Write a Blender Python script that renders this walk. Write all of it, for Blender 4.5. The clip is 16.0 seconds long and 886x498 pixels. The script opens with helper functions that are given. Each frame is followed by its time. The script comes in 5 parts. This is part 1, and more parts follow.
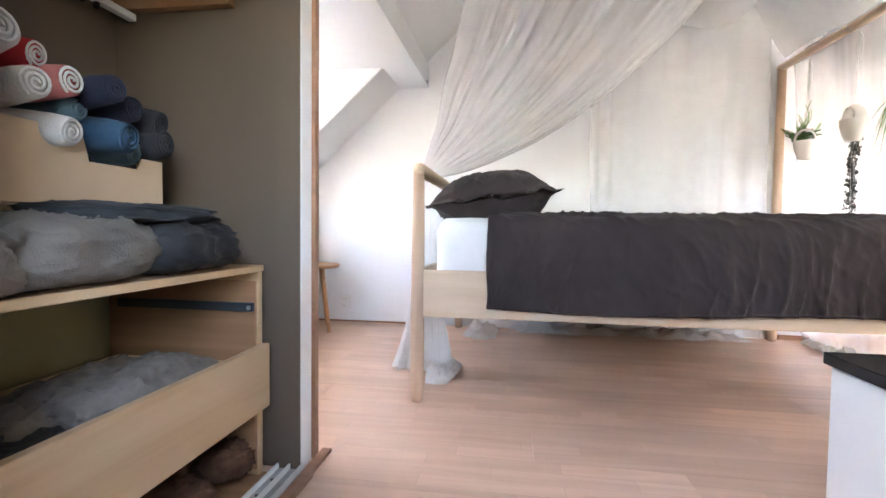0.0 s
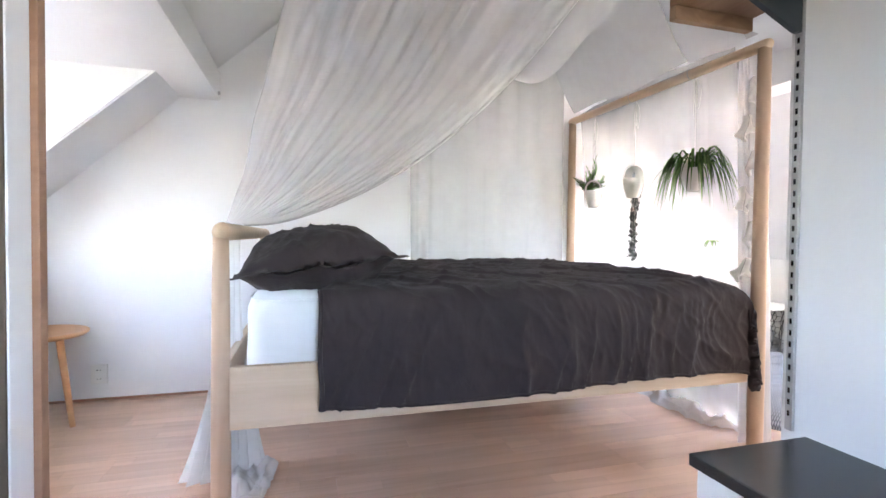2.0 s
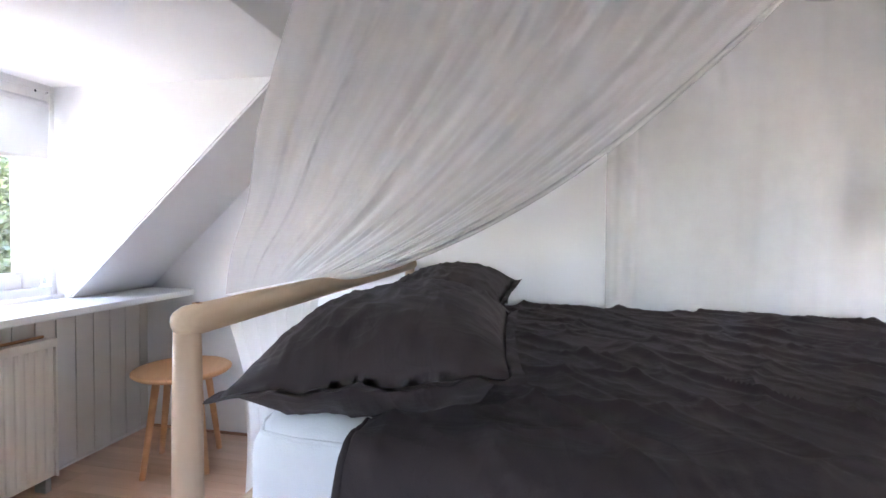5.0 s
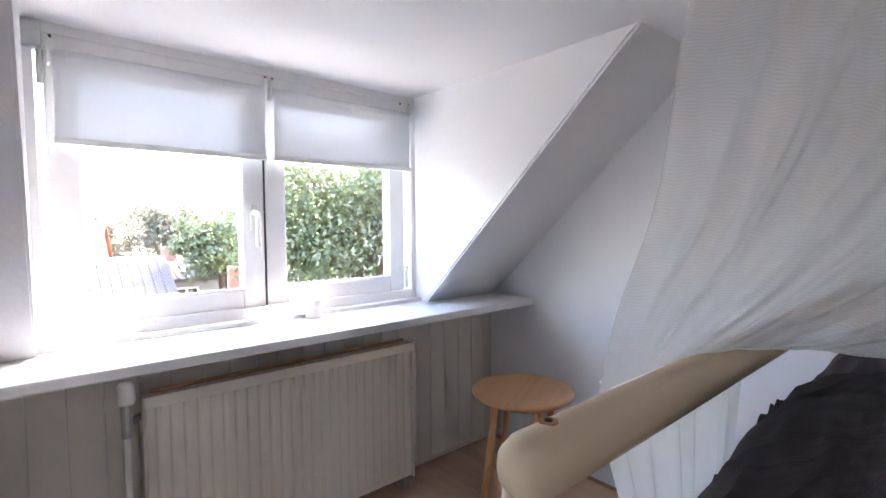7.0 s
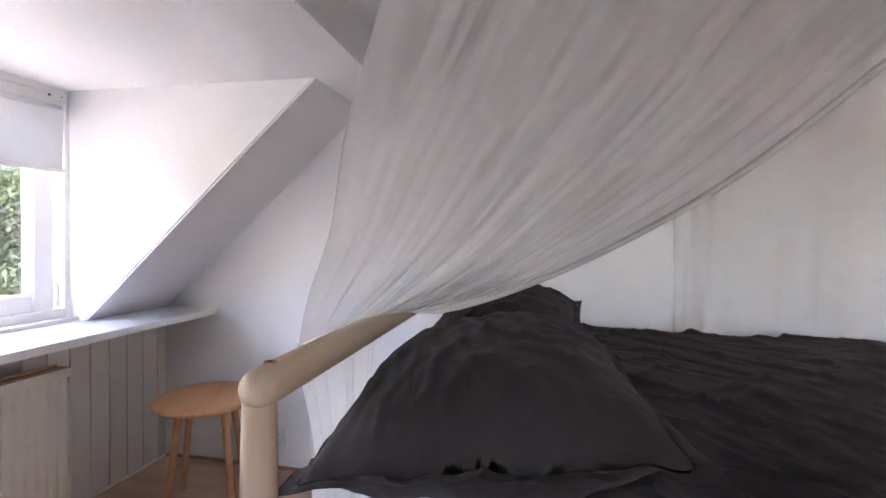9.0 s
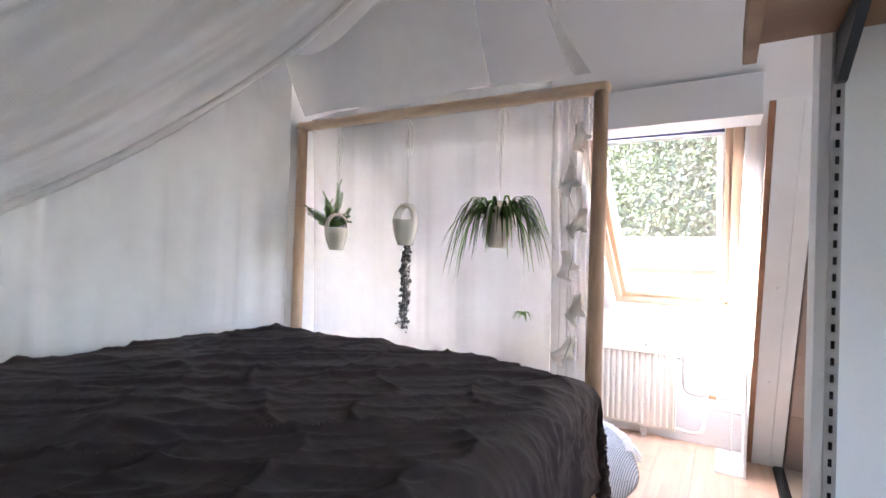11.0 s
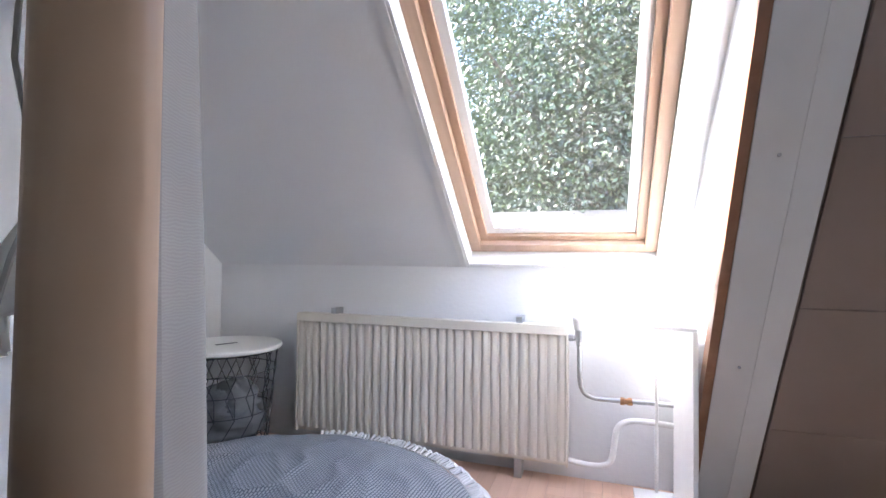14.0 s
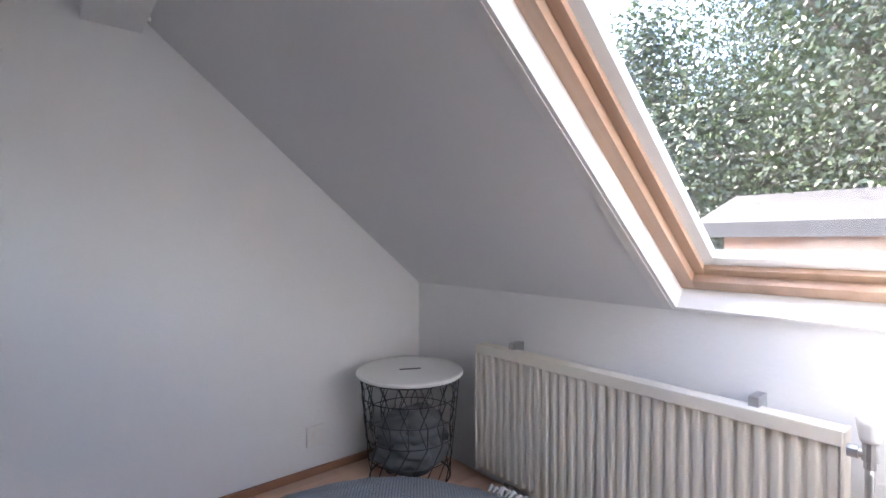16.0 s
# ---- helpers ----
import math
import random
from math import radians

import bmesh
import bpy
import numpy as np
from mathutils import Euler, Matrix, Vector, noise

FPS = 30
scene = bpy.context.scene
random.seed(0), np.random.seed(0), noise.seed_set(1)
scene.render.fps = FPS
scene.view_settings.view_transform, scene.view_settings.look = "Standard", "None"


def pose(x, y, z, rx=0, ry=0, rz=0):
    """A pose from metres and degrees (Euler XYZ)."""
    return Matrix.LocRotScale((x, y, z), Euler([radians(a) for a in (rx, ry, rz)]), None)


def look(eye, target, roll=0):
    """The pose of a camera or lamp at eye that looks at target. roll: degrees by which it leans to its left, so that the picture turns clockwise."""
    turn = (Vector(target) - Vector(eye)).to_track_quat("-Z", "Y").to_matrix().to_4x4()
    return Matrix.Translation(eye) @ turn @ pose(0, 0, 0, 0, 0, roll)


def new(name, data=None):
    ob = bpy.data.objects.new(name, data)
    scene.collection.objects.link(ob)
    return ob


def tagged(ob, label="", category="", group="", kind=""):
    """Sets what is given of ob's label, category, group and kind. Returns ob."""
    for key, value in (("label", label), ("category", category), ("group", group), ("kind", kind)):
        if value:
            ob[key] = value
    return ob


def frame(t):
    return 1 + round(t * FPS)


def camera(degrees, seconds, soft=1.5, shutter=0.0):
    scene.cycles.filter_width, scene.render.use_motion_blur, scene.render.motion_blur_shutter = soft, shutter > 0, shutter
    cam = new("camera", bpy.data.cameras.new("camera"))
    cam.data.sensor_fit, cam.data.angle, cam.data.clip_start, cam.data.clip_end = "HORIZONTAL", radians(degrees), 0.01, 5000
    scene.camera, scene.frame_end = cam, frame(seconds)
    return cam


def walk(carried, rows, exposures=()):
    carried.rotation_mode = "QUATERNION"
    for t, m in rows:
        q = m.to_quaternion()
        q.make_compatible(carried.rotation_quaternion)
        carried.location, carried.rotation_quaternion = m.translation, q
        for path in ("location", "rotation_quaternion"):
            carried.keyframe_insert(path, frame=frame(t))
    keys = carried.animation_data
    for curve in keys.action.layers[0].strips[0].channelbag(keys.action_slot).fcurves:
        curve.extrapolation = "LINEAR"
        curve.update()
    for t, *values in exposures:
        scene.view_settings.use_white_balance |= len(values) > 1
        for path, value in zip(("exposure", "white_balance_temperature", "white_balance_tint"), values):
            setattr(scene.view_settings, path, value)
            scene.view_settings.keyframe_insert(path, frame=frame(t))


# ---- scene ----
cam = camera(86.2, 16.0)
PATH = [
    (0, (0.542, 0.488, 0.711), (0.246, 2.464, 0.629), 0.7),
    (0.5, (0.463, 0.57, 0.72), (0.5, 2.568, 0.644), 0.7),
    (1, (0.392, 0.683, 0.784), (0.732, 2.653, 0.718), 0.8),
    (1.5, (0.381, 0.765, 0.836), (0.881, 2.701, 0.78), 0.7),
    (2, (0.402, 0.845, 0.945), (0.954, 2.766, 0.896), 0.6),
    (2.5, (0.481, 1.089, 1.0), (1.037, 3.009, 0.94), 0.7),
    (3, (0.58, 1.244, 1.05), (1.095, 3.176, 0.991), 0.6),
    (3.2, (0.648, 1.296, 1.056), (1.092, 3.246, 1.003), 0.4),
    (5.3, (0.746, 1.739, 1.143), (0.228, 3.669, 1.061), 0.9),
    (5.5, (0.699, 1.787, 1.156), (0.082, 3.687, 1.065), 0.8),
    (6, (0.569, 1.938, 1.156), (-0.431, 3.666, 1.047), 0.4),
    (6.5, (0.456, 2.066, 1.155), (-0.864, 3.564, 1.043), -0.3),
    (7, (0.394, 2.098, 1.15), (-1.125, 3.395, 1.045), -0.4),
    (7.5, (0.384, 2.146, 1.159), (-1.223, 3.329, 1.038), -0.3),
    (8, (0.338, 2.122, 1.151), (-1.209, 3.386, 1.043), -0.0),
    (8.5, (0.396, 2.012, 1.148), (-0.594, 3.748, 1.071), 0.7),
    (9, (0.514, 1.829, 1.159), (0.119, 3.789, 1.107), 0.8),
    (9.5, (0.61, 1.717, 1.179), (0.823, 3.705, 1.116), 1.3),
    (10, (0.465, 1.811, 1.182), (1.449, 3.552, 1.147), 1.6),
    (12.3, (1.088, 2.114, 1.031), (2.965, 2.802, 1.07), 1.3),
    (12.5, (1.244, 2.12, 1.0), (3.126, 2.795, 1.038), 1.0),
    (13, (1.59, 2.149, 0.978), (3.49, 2.772, 1.017), 0.8),
    (13.5, (1.901, 2.148, 0.893), (3.816, 2.724, 0.935), 0.5),
    (14, (2.07, 2.157, 0.822), (3.97, 2.778, 0.875), 0.6),
    (14.5, (2.179, 2.148, 0.874), (4.03, 2.904, 0.883), 0.2),
    (15, (2.268, 2.115, 0.892), (4.051, 3.021, 0.916), 0.3),
    (15.5, (2.329, 2.038, 0.959), (3.978, 3.171, 0.951), -0.0),
    (16, (2.55, 2.03, 1.006), (3.827, 3.569, 0.973), -0.0),
]
EXPOSURES = [(0, 6.15, 7500, 16), (0.6, 6.1, 7200, 15), (1.5, 6.1, 7000, 15), (3, 5.7, 6900, 15), (5.3, 5.6, 6900, 18), (6.3, 4.9, 6800, 18), (7.2, 4.8, 6800, 18), (8, 4.85, 6900, 19), (8.6, 4.98, 7100, 22), (9.1, 5.2, 7200, 24), (10, 5.4, 7000, 22), (12.3, 5.3, 6500, 14), (13.5, 4.6, 6250, 14), (14, 4.25, 6150, 14), (14.5, 4.08, 6300, 14), (15.2, 3.88, 6300, 14), (16, 3.8, 6300, 15)]
walk(cam, [(t, look(eye, target, roll)) for t, eye, target, roll in PATH], EXPOSURES)

# ---- world and sun ----
SUN = Vector((-1.0, 4.0, 4.58)).normalized()
world = bpy.data.worlds.new("world")
scene.world = world
world.use_nodes = True
wn = world.node_tree
sky = wn.nodes.new("ShaderNodeTexSky")
sky.sky_type, sky.sun_disc = "NISHITA", False
sky.sun_elevation, sky.sun_rotation = math.asin(SUN.z), math.atan2(SUN.x, SUN.y)
sky.dust_density, sky.air_density = 2.5, 1.0
wn.links.new(sky.outputs[0], wn.nodes["Background"].inputs[0])
wn.nodes["Background"].inputs[1].default_value = 0.15
sun = new("sun", bpy.data.lights.new("sun", "SUN"))
sun.data.energy, sun.data.angle, sun.data.color = 2.1, radians(0.6), (1.0, 0.95, 0.88)
sun.matrix_world = look(SUN * 30, (0, 0, 0))
# sky light in the stair window and the bathroom roof window
for nm, eye, aim, sx, sy, watts in (("stair_window_light", (0.62, 0.118, 1.30), (0.62, 2.0, 1.25), 0.56, 0.8, 0.03), ("bathroom_roof_light", (3.02, 0.60, 1.36), (2.3, 0.60, 0.93), 0.66, 0.9, 0.36)):
    la = new(nm, bpy.data.lights.new(nm, "AREA"))
    la.data.shape, la.data.size, la.data.size_y, la.data.energy, la.data.color = "RECTANGLE", sx, sy, watts, (0.93, 0.97, 1.0)
    la.matrix_world = look(eye, aim)

# ---- plan, in metres ----
Y_FAR = 3.944      # party wall behind the bed
X_PANEL = -1.37    # boarded wall under the dormer window
X_KNEE = 3.98      # low wall under the skylight
Y_END = 1.86       # closet end wall and bathroom frame
Y_NEAR = 0.10      # outer wall of the stairs
X_STAIR = 1.70     # wall between stairs and bathroom
Z_TOP = 2.45


def z_left(x):
    return 0.79 + 0.93 * (x + 1.34)


def z_right(x):
    return 0.80 + 0.82 * (X_KNEE - x)


# ---- materials ----
def nodes_of(name):
    m = bpy.data.materials.new(name)
    m.use_nodes = True
    return m, m.node_tree, m.node_tree.nodes["Principled BSDF"]


def mat(name, col, rough=0.6, metal=0.0, var=0.06, scale=4.0, bump=0.15, fine=90.0, stretch=(1, 1, 1), per_piece=0.0, island=0.0, sheen=0.0, detail=5.0, spec=0.5, stain=0.0):
    m, nt, b = nodes_of(name)
    n, l = nt.nodes, nt.links
    tc, mp = n.new("ShaderNodeTexCoord"), n.new("ShaderNodeMapping")
    mp.inputs["Scale"].default_value = stretch
    l.new(tc.outputs["Object"], mp.inputs[0])
    a = n.new("ShaderNodeTexNoise")
    a.inputs["Scale"].default_value, a.inputs["Detail"].default_value = scale, detail
    l.new(mp.outputs[0], a.inputs["Vector"])
    r = n.new("ShaderNodeValToRGB")
    lo, hi = [c * (1 - var) for c in col], [min(1, c * (1 + var)) for c in col]
    r.color_ramp.elements[0].color, r.color_ramp.elements[1].color = (*lo, 1), (*hi, 1)
    r.color_ramp.elements[0].position, r.color_ramp.elements[1].position = 0.3, 0.7
    l.new(a.outputs[0], r.inputs[0])
    out = r.outputs[0]
    if per_piece or island:
        h = n.new("ShaderNodeHueSaturation")
        mr = n.new("ShaderNodeMapRange")
        k = per_piece or island
        mr.inputs["To Min"].default_value, mr.inputs["To Max"].default_value = 1 - k, 1 + k
        if per_piece:
            l.new(n.new("ShaderNodeObjectInfo").outputs["Random"], mr.inputs[0])
        else:
            l.new(n.new("ShaderNodeNewGeometry").outputs["Random Per Island"], mr.inputs[0])
        l.new(mr.outputs[0], h.inputs["Value"])
        l.new(out, h.inputs["Color"])
        out = h.outputs[0]
    if stain:
        s2 = n.new("ShaderNodeTexNoise")
        s2.inputs["Scale"].default_value, s2.inputs["Detail"].default_value = 0.9, 6
        l.new(tc.outputs["Object"], s2.inputs["Vector"])
        mr2 = n.new("ShaderNodeMapRange")
        mr2.inputs["From Min"].default_value, mr2.inputs["From Max"].default_value = 0.35, 0.7
        mr2.inputs["To Min"].default_value, mr2.inputs["To Max"].default_value = 1.0, 1 - stain
        l.new(s2.outputs[0], mr2.inputs[0])
        h2 = n.new("ShaderNodeHueSaturation")
        l.new(mr2.outputs[0], h2.inputs["Value"])
        l.new(out, h2.inputs["Color"])
        out = h2.outputs[0]
    l.new(out, b.inputs["Base Color"])
    f2 = n.new("ShaderNodeTexNoise")
    f2.inputs["Scale"].default_value, f2.inputs["Detail"].default_value = fine, 4
    l.new(mp.outputs[0], f2.inputs["Vector"])
    bp = n.new("ShaderNodeBump")
    bp.inputs["Strength"].default_value, bp.inputs["Distance"].default_value = bump, 0.004
    l.new(f2.outputs[0], bp.inputs["Height"])
    l.new(bp.outputs[0], b.inputs["Normal"])
    b.inputs["Roughness"].default_value, b.inputs["Metallic"].default_value = rough, metal
    b.inputs["Specular IOR Level"].default_value = spec
    if sheen:
        b.inputs["Sheen Weight"].default_value = sheen
    return m


def wood(name, light, dark, axis=0, grain=9.0, rough=0.5, per_piece=0.0, knots=True, strips=False):
    """Timber whose grain runs along an axis of its object."""
    m, nt, b = nodes_of(name)
    n, l = nt.nodes, nt.links
    tc, mp = n.new("ShaderNodeTexCoord"), n.new("ShaderNodeMapping")
    st = [grain, grain, grain]
    st[axis] = grain * 0.07
    mp.inputs["Scale"].default_value = st
    l.new(tc.outputs["Object"], mp.inputs[0])
    src = mp.outputs[0]
    if per_piece:
        ad = n.new("ShaderNodeVectorMath")
        sc = n.new("ShaderNodeVectorMath")
        sc.operation = "SCALE"
        sc.inputs[0].default_value = (13.1, 7.7, 9.3)
        l.new(n.new("ShaderNodeObjectInfo").outputs["Random"], sc.inputs["Scale"])
        l.new(mp.outputs[0], ad.inputs[0])
        l.new(sc.outputs[0], ad.inputs[1])
        src = ad.outputs[0]
    a = n.new("ShaderNodeTexNoise")
    a.inputs["Scale"].default_value, a.inputs["Detail"].default_value, a.inputs["Distortion"].default_value = 1.0, 6, 1.2
    l.new(src, a.inputs["Vector"])
    r = n.new("ShaderNodeValToRGB")
    r.color_ramp.elements[0].color, r.color_ramp.elements[1].color = (*dark, 1), (*light, 1)
    r.color_ramp.elements[0].position, r.color_ramp.elements[1].position = 0.28, 0.62
    l.new(a.outputs[0], r.inputs[0])
    out = r.outputs[0]
    if per_piece:
        h, mr = n.new("ShaderNodeHueSaturation"), n.new("ShaderNodeMapRange")
        mr.inputs["To Min"].default_value, mr.inputs["To Max"].default_value = 1 - per_piece, 1 + per_piece
        l.new(n.new("ShaderNodeObjectInfo").outputs["Random"], mr.inputs[0])
        l.new(mr.outputs[0], h.inputs["Value"])
        l.new(out, h.inputs["Color"])
        out = h.outputs[0]
    if strips:
        # three rows of short staves on each plank
        bt = n.new("ShaderNodeTexBrick")
        bt.inputs["Scale"].default_value = 1.0
        bt.inputs["Brick Width"].default_value, bt.inputs["Row Height"].default_value, bt.inputs["Mortar Size"].default_value = 0.41, 0.0645, 0.0009
        bt.inputs["Color1"].default_value, bt.inputs["Color2"].default_value, bt.inputs["Mortar"].default_value = (0.88, 0.865, 0.85, 1), (1, 1, 1, 1), (0.80, 0.77, 0.75, 1)
        sh_ = n.new("ShaderNodeVectorMath")
        sc2 = n.new("ShaderNodeVectorMath")
        sc2.operation = "SCALE"
        sc2.inputs[0].default_value = (3.1, 0.0, 0.0)
        l.new(n.new("ShaderNodeObjectInfo").outputs["Random"], sc2.inputs["Scale"])
        l.new(tc.outputs["Object"], sh_.inputs[0])
        l.new(sc2.outputs[0], sh_.inputs[1])
        of = n.new("ShaderNodeVectorMath")
        of.inputs[1].default_value = (0.0, 0.09675, 0.0)
        l.new(sh_.outputs[0], of.inputs[0])
        l.new(of.outputs[0], bt.inputs["Vector"])
        mb = n.new("ShaderNodeMix")
        mb.data_type, mb.blend_type = "RGBA", "MULTIPLY"
        mb.inputs[0].default_value = 1.0
        l.new(out, mb.inputs[6])
        l.new(bt.outputs["Color"], mb.inputs[7])
        out = mb.outputs[2]
    if knots:
        v = n.new("ShaderNodeTexVoronoi")
        v.inputs["Scale"].default_value = 0.28
        l.new(src, v.inputs["Vector"])
        kr = n.new("ShaderNodeValToRGB")
        kr.color_ramp.elements[0].color, kr.color_ramp.elements[1].color = (0.25, 0.16, 0.10, 1), (1, 1, 1, 1)
        kr.color_ramp.elements[0].position, kr.color_ramp.elements[1].position = 0.012, 0.05
        l.new(v.outputs["Distance"], kr.inputs[0])
        mx = n.new("ShaderNodeMix")
        mx.data_type, mx.blend_type = "RGBA", "MULTIPLY"
        mx.inputs[0].default_value = 0.8
        l.new(out, mx.inputs[6])
        l.new(kr.outputs[0], mx.inputs[7])
        out = mx.outputs[2]
    l.new(out, b.inputs["Base Color"])
    bp = n.new("ShaderNodeBump")
    bp.inputs["Strength"].default_value, bp.inputs["Distance"].default_value = 0.15, 0.002
    l.new(a.outputs[0], bp.inputs["Height"])
    l.new(bp.outputs[0], b.inputs["Normal"])
    b.inputs["Roughness"].default_value = rough
    return m


def sheer(name, col, clear, fine=700.0, thru=0.45, slub=0.0):
    """Thin white netting: partly open weave, the rest scatters light to both sides."""
    m, nt, b = nodes_of(name)
    n, l = nt.nodes, nt.links
    n.remove(b)
    d, t, c = n.new("ShaderNodeBsdfDiffuse"), n.new("ShaderNodeBsdfTranslucent"), n.new("ShaderNodeBsdfTransparent")
    d.inputs[0].default_value = t.inputs[0].default_value = (*col, 1)
    m1, m2 = n.new("ShaderNodeMixShader"), n.new("ShaderNodeMixShader")
    m1.inputs[0].default_value = thru
    l.new(d.outputs[0], m1.inputs[1])
    l.new(t.outputs[0], m1.inputs[2])
    tc, w = n.new("ShaderNodeTexCoord"), n.new("ShaderNodeTexNoise")
    w.inputs["Scale"].default_value = 14.0
    l.new(tc.outputs["Object"], w.inputs["Vector"])
    mr = n.new("ShaderNodeMapRange")
    mr.inputs["To Min"].default_value, mr.inputs["To Max"].default_value = clear - 0.02, clear + 0.02
    l.new(w.outputs[0], mr.inputs[0])
    op = mr.outputs[0]
    if slub:
        # uneven weft threads run across the cloth
        wv, m3, ad = n.new("ShaderNodeTexWave"), n.new("ShaderNodeMath"), n.new("ShaderNodeMath")
        wv.bands_direction = "Z"
        wv.inputs["Scale"].default_value, wv.inputs["Distortion"].default_value, wv.inputs["Detail"].default_value, wv.inputs["Detail Scale"].default_value = 120.0, 9.0, 2.0, 0.5
        l.new(tc.outputs["Object"], wv.inputs["Vector"])
        m3.operation = "MULTIPLY_ADD"
        m3.inputs[1].default_value, m3.inputs[2].default_value = slub, -slub / 2
        l.new(wv.outputs["Fac"], m3.inputs[0])
        l.new(m3.outputs[0], ad.inputs[0])
        l.new(op, ad.inputs[1])
        op = ad.outputs[0]
    l.new(op, m2.inputs[0])
    l.new(m1.outputs[0], m2.inputs[1])
    l.new(c.outputs[0], m2.inputs[2])
    f = n.new("ShaderNodeTexNoise")
    f.inputs["Scale"].default_value = fine
    l.new(tc.outputs["Object"], f.inputs["Vector"])
    bp = n.new("ShaderNodeBump")
    bp.inputs["Strength"].default_value, bp.inputs["Distance"].default_value = 0.3, 0.001
    l.new(f.outputs[0], bp.inputs["Height"])
    l.new(bp.outputs[0], d.inputs["Normal"])
    l.new(m2.outputs[0], n["Material Output"].inputs[0])
    return m


def pane_glass(name, dust=0.0):
    m, nt, b = nodes_of(name)
    n, l = nt.nodes, nt.links
    n.remove(b)
    t, g, mx = n.new("ShaderNodeBsdfTransparent"), n.new("ShaderNodeBsdfGlossy"), n.new("ShaderNodeMixShader")
    t.inputs[0].default_value = (0.96, 0.96, 0.96, 1)
    g.inputs["Roughness"].default_value = 0.02
    mx.inputs[0].default_value = 0.05
    l.new(t.outputs[0], mx.inputs[1])
    l.new(g.outputs[0], mx.inputs[2])
    out = mx.outputs[0]
    if dust:
        # a film of dirt with denser specks
        tc, sp = n.new("ShaderNodeTexCoord"), n.new("ShaderNodeTexNoise")
        sp.inputs["Scale"].default_value, sp.inputs["Detail"].default_value = 60.0, 6.0
        l.new(tc.outputs["Object"], sp.inputs["Vector"])
        mr = n.new("ShaderNodeMapRange")
        mr.inputs["From Min"].default_value, mr.inputs["From Max"].default_value = 0.45, 0.75
        mr.inputs["To Min"].default_value, mr.inputs["To Max"].default_value = dust * 0.5, dust * 4.0
        l.new(sp.outputs[0], mr.inputs[0])
        tl, m2 = n.new("ShaderNodeBsdfTranslucent"), n.new("ShaderNodeMixShader")
        tl.inputs[0].default_value = (0.8, 0.8, 0.78, 1)
        l.new(mr.outputs[0], m2.inputs[0])
        l.new(out, m2.inputs[1])
        l.new(tl.outputs[0], m2.inputs[2])
        out = m2.outputs[0]
    l.new(out, n["Material Output"].inputs[0])
    return m


def leafy(name, col, k=0.45, thru=0.35, gloss=0.12):
    m, nt, b = nodes_of(name)
    n, l = nt.nodes, nt.links
    n.remove(b)
    d, t, g = n.new("ShaderNodeBsdfDiffuse"), n.new("ShaderNodeBsdfTranslucent"), n.new("ShaderNodeBsdfGlossy")
    g.inputs["Roughness"].default_value = 0.35
    h, mr = n.new("ShaderNodeHueSaturation"), n.new("ShaderNodeMapRange")
    h.inputs["Color"].default_value = (*col, 1)
    mr.inputs["To Min"].default_value, mr.inputs["To Max"].default_value = 1 - k, 1 + k
    l.new(n.new("ShaderNodeNewGeometry").outputs["Random Per Island"], mr.inputs[0])
    l.new(mr.outputs[0], h.inputs["Value"])
    l.new(h.outputs[0], d.inputs[0])
    l.new(h.outputs[0], t.inputs[0])
    m1, m2 = n.new("ShaderNodeMixShader"), n.new("ShaderNodeMixShader")
    m1.inputs[0].default_value, m2.inputs[0].default_value = thru, gloss
    l.new(d.outputs[0], m1.inputs[1])
    l.new(t.outputs[0], m1.inputs[2])
    l.new(m1.outputs[0], m2.inputs[1])
    l.new(g.outputs[0], m2.inputs[2])
    l.new(m2.outputs[0], n["Material Output"].inputs[0])
    return m


WHITE = mat("white_wall_paint", (0.80, 0.81, 0.82), 0.75, var=0.02, scale=2.5, bump=0.25, fine=55)
CEIL = mat("white_ceiling_paint", (0.78, 0.79, 0.80), 0.8, var=0.02, scale=2.0, bump=0.2, fine=70)
GLOSS = mat("white_gloss_paint", (0.82, 0.82, 0.81), 0.28, var=0.03, scale=6, bump=0.05, fine=40)
BOARD = mat("cream_board_paint", (0.72, 0.69, 0.64), 0.5, var=0.04, scale=5, bump=0.12, fine=60, stretch=(1, 1, 0.2))
RAD = mat("cream_radiator_enamel", (0.80, 0.76, 0.67), 0.35, var=0.02, scale=6, bump=0.03, fine=30)
LAMINATE = wood("beech_laminate", (0.77, 0.52, 0.38), (0.67, 0.43, 0.30), 0, 16.0, 0.33, 0.05, False, True)
BIRCH = wood("pale_birch_lengthwise", (0.66, 0.50, 0.35), (0.56, 0.40, 0.26), 0, 14.0, 0.5)
# post birch darker than the rails: backlit shade is put into the colour
BIRCH_Z = wood("backlit_birch_upright", (0.55, 0.39, 0.27), (0.46, 0.31, 0.205), 2, 14.0, 0.5, knots=False)
BIRCH_Y = wood("pale_birch_crosswise", (0.64, 0.48, 0.33), (0.54, 0.38, 0.25), 1, 14.0, 0.5)
PINE_Y = wood("pine_closet", (0.62, 0.43, 0.25), (0.50, 0.31, 0.16), 1, 12.0, 0.55)
# pine with the shade of closet recesses and plug holes put into its colour
SHADEDPINE = wood("shaded_pine", (0.42, 0.22, 0.11), (0.30, 0.15, 0.07), 0, 12.0, 0.55, knots=False)
TRIMWOOD = wood("varnished_pine", (0.36, 0.19, 0.11), (0.27, 0.13, 0.07), 0, 14.0, 0.45, knots=False)
SKYWOOD = wood("skylight_pine", (0.46, 0.32, 0.23), (0.37, 0.245, 0.165), 0, 14.0, 0.4, knots=False)
STOOLWOOD = wood("oiled_birch_stool", (0.66, 0.36, 0.18), (0.55, 0.27, 0.125), 1, 10.0, 0.45, knots=False)
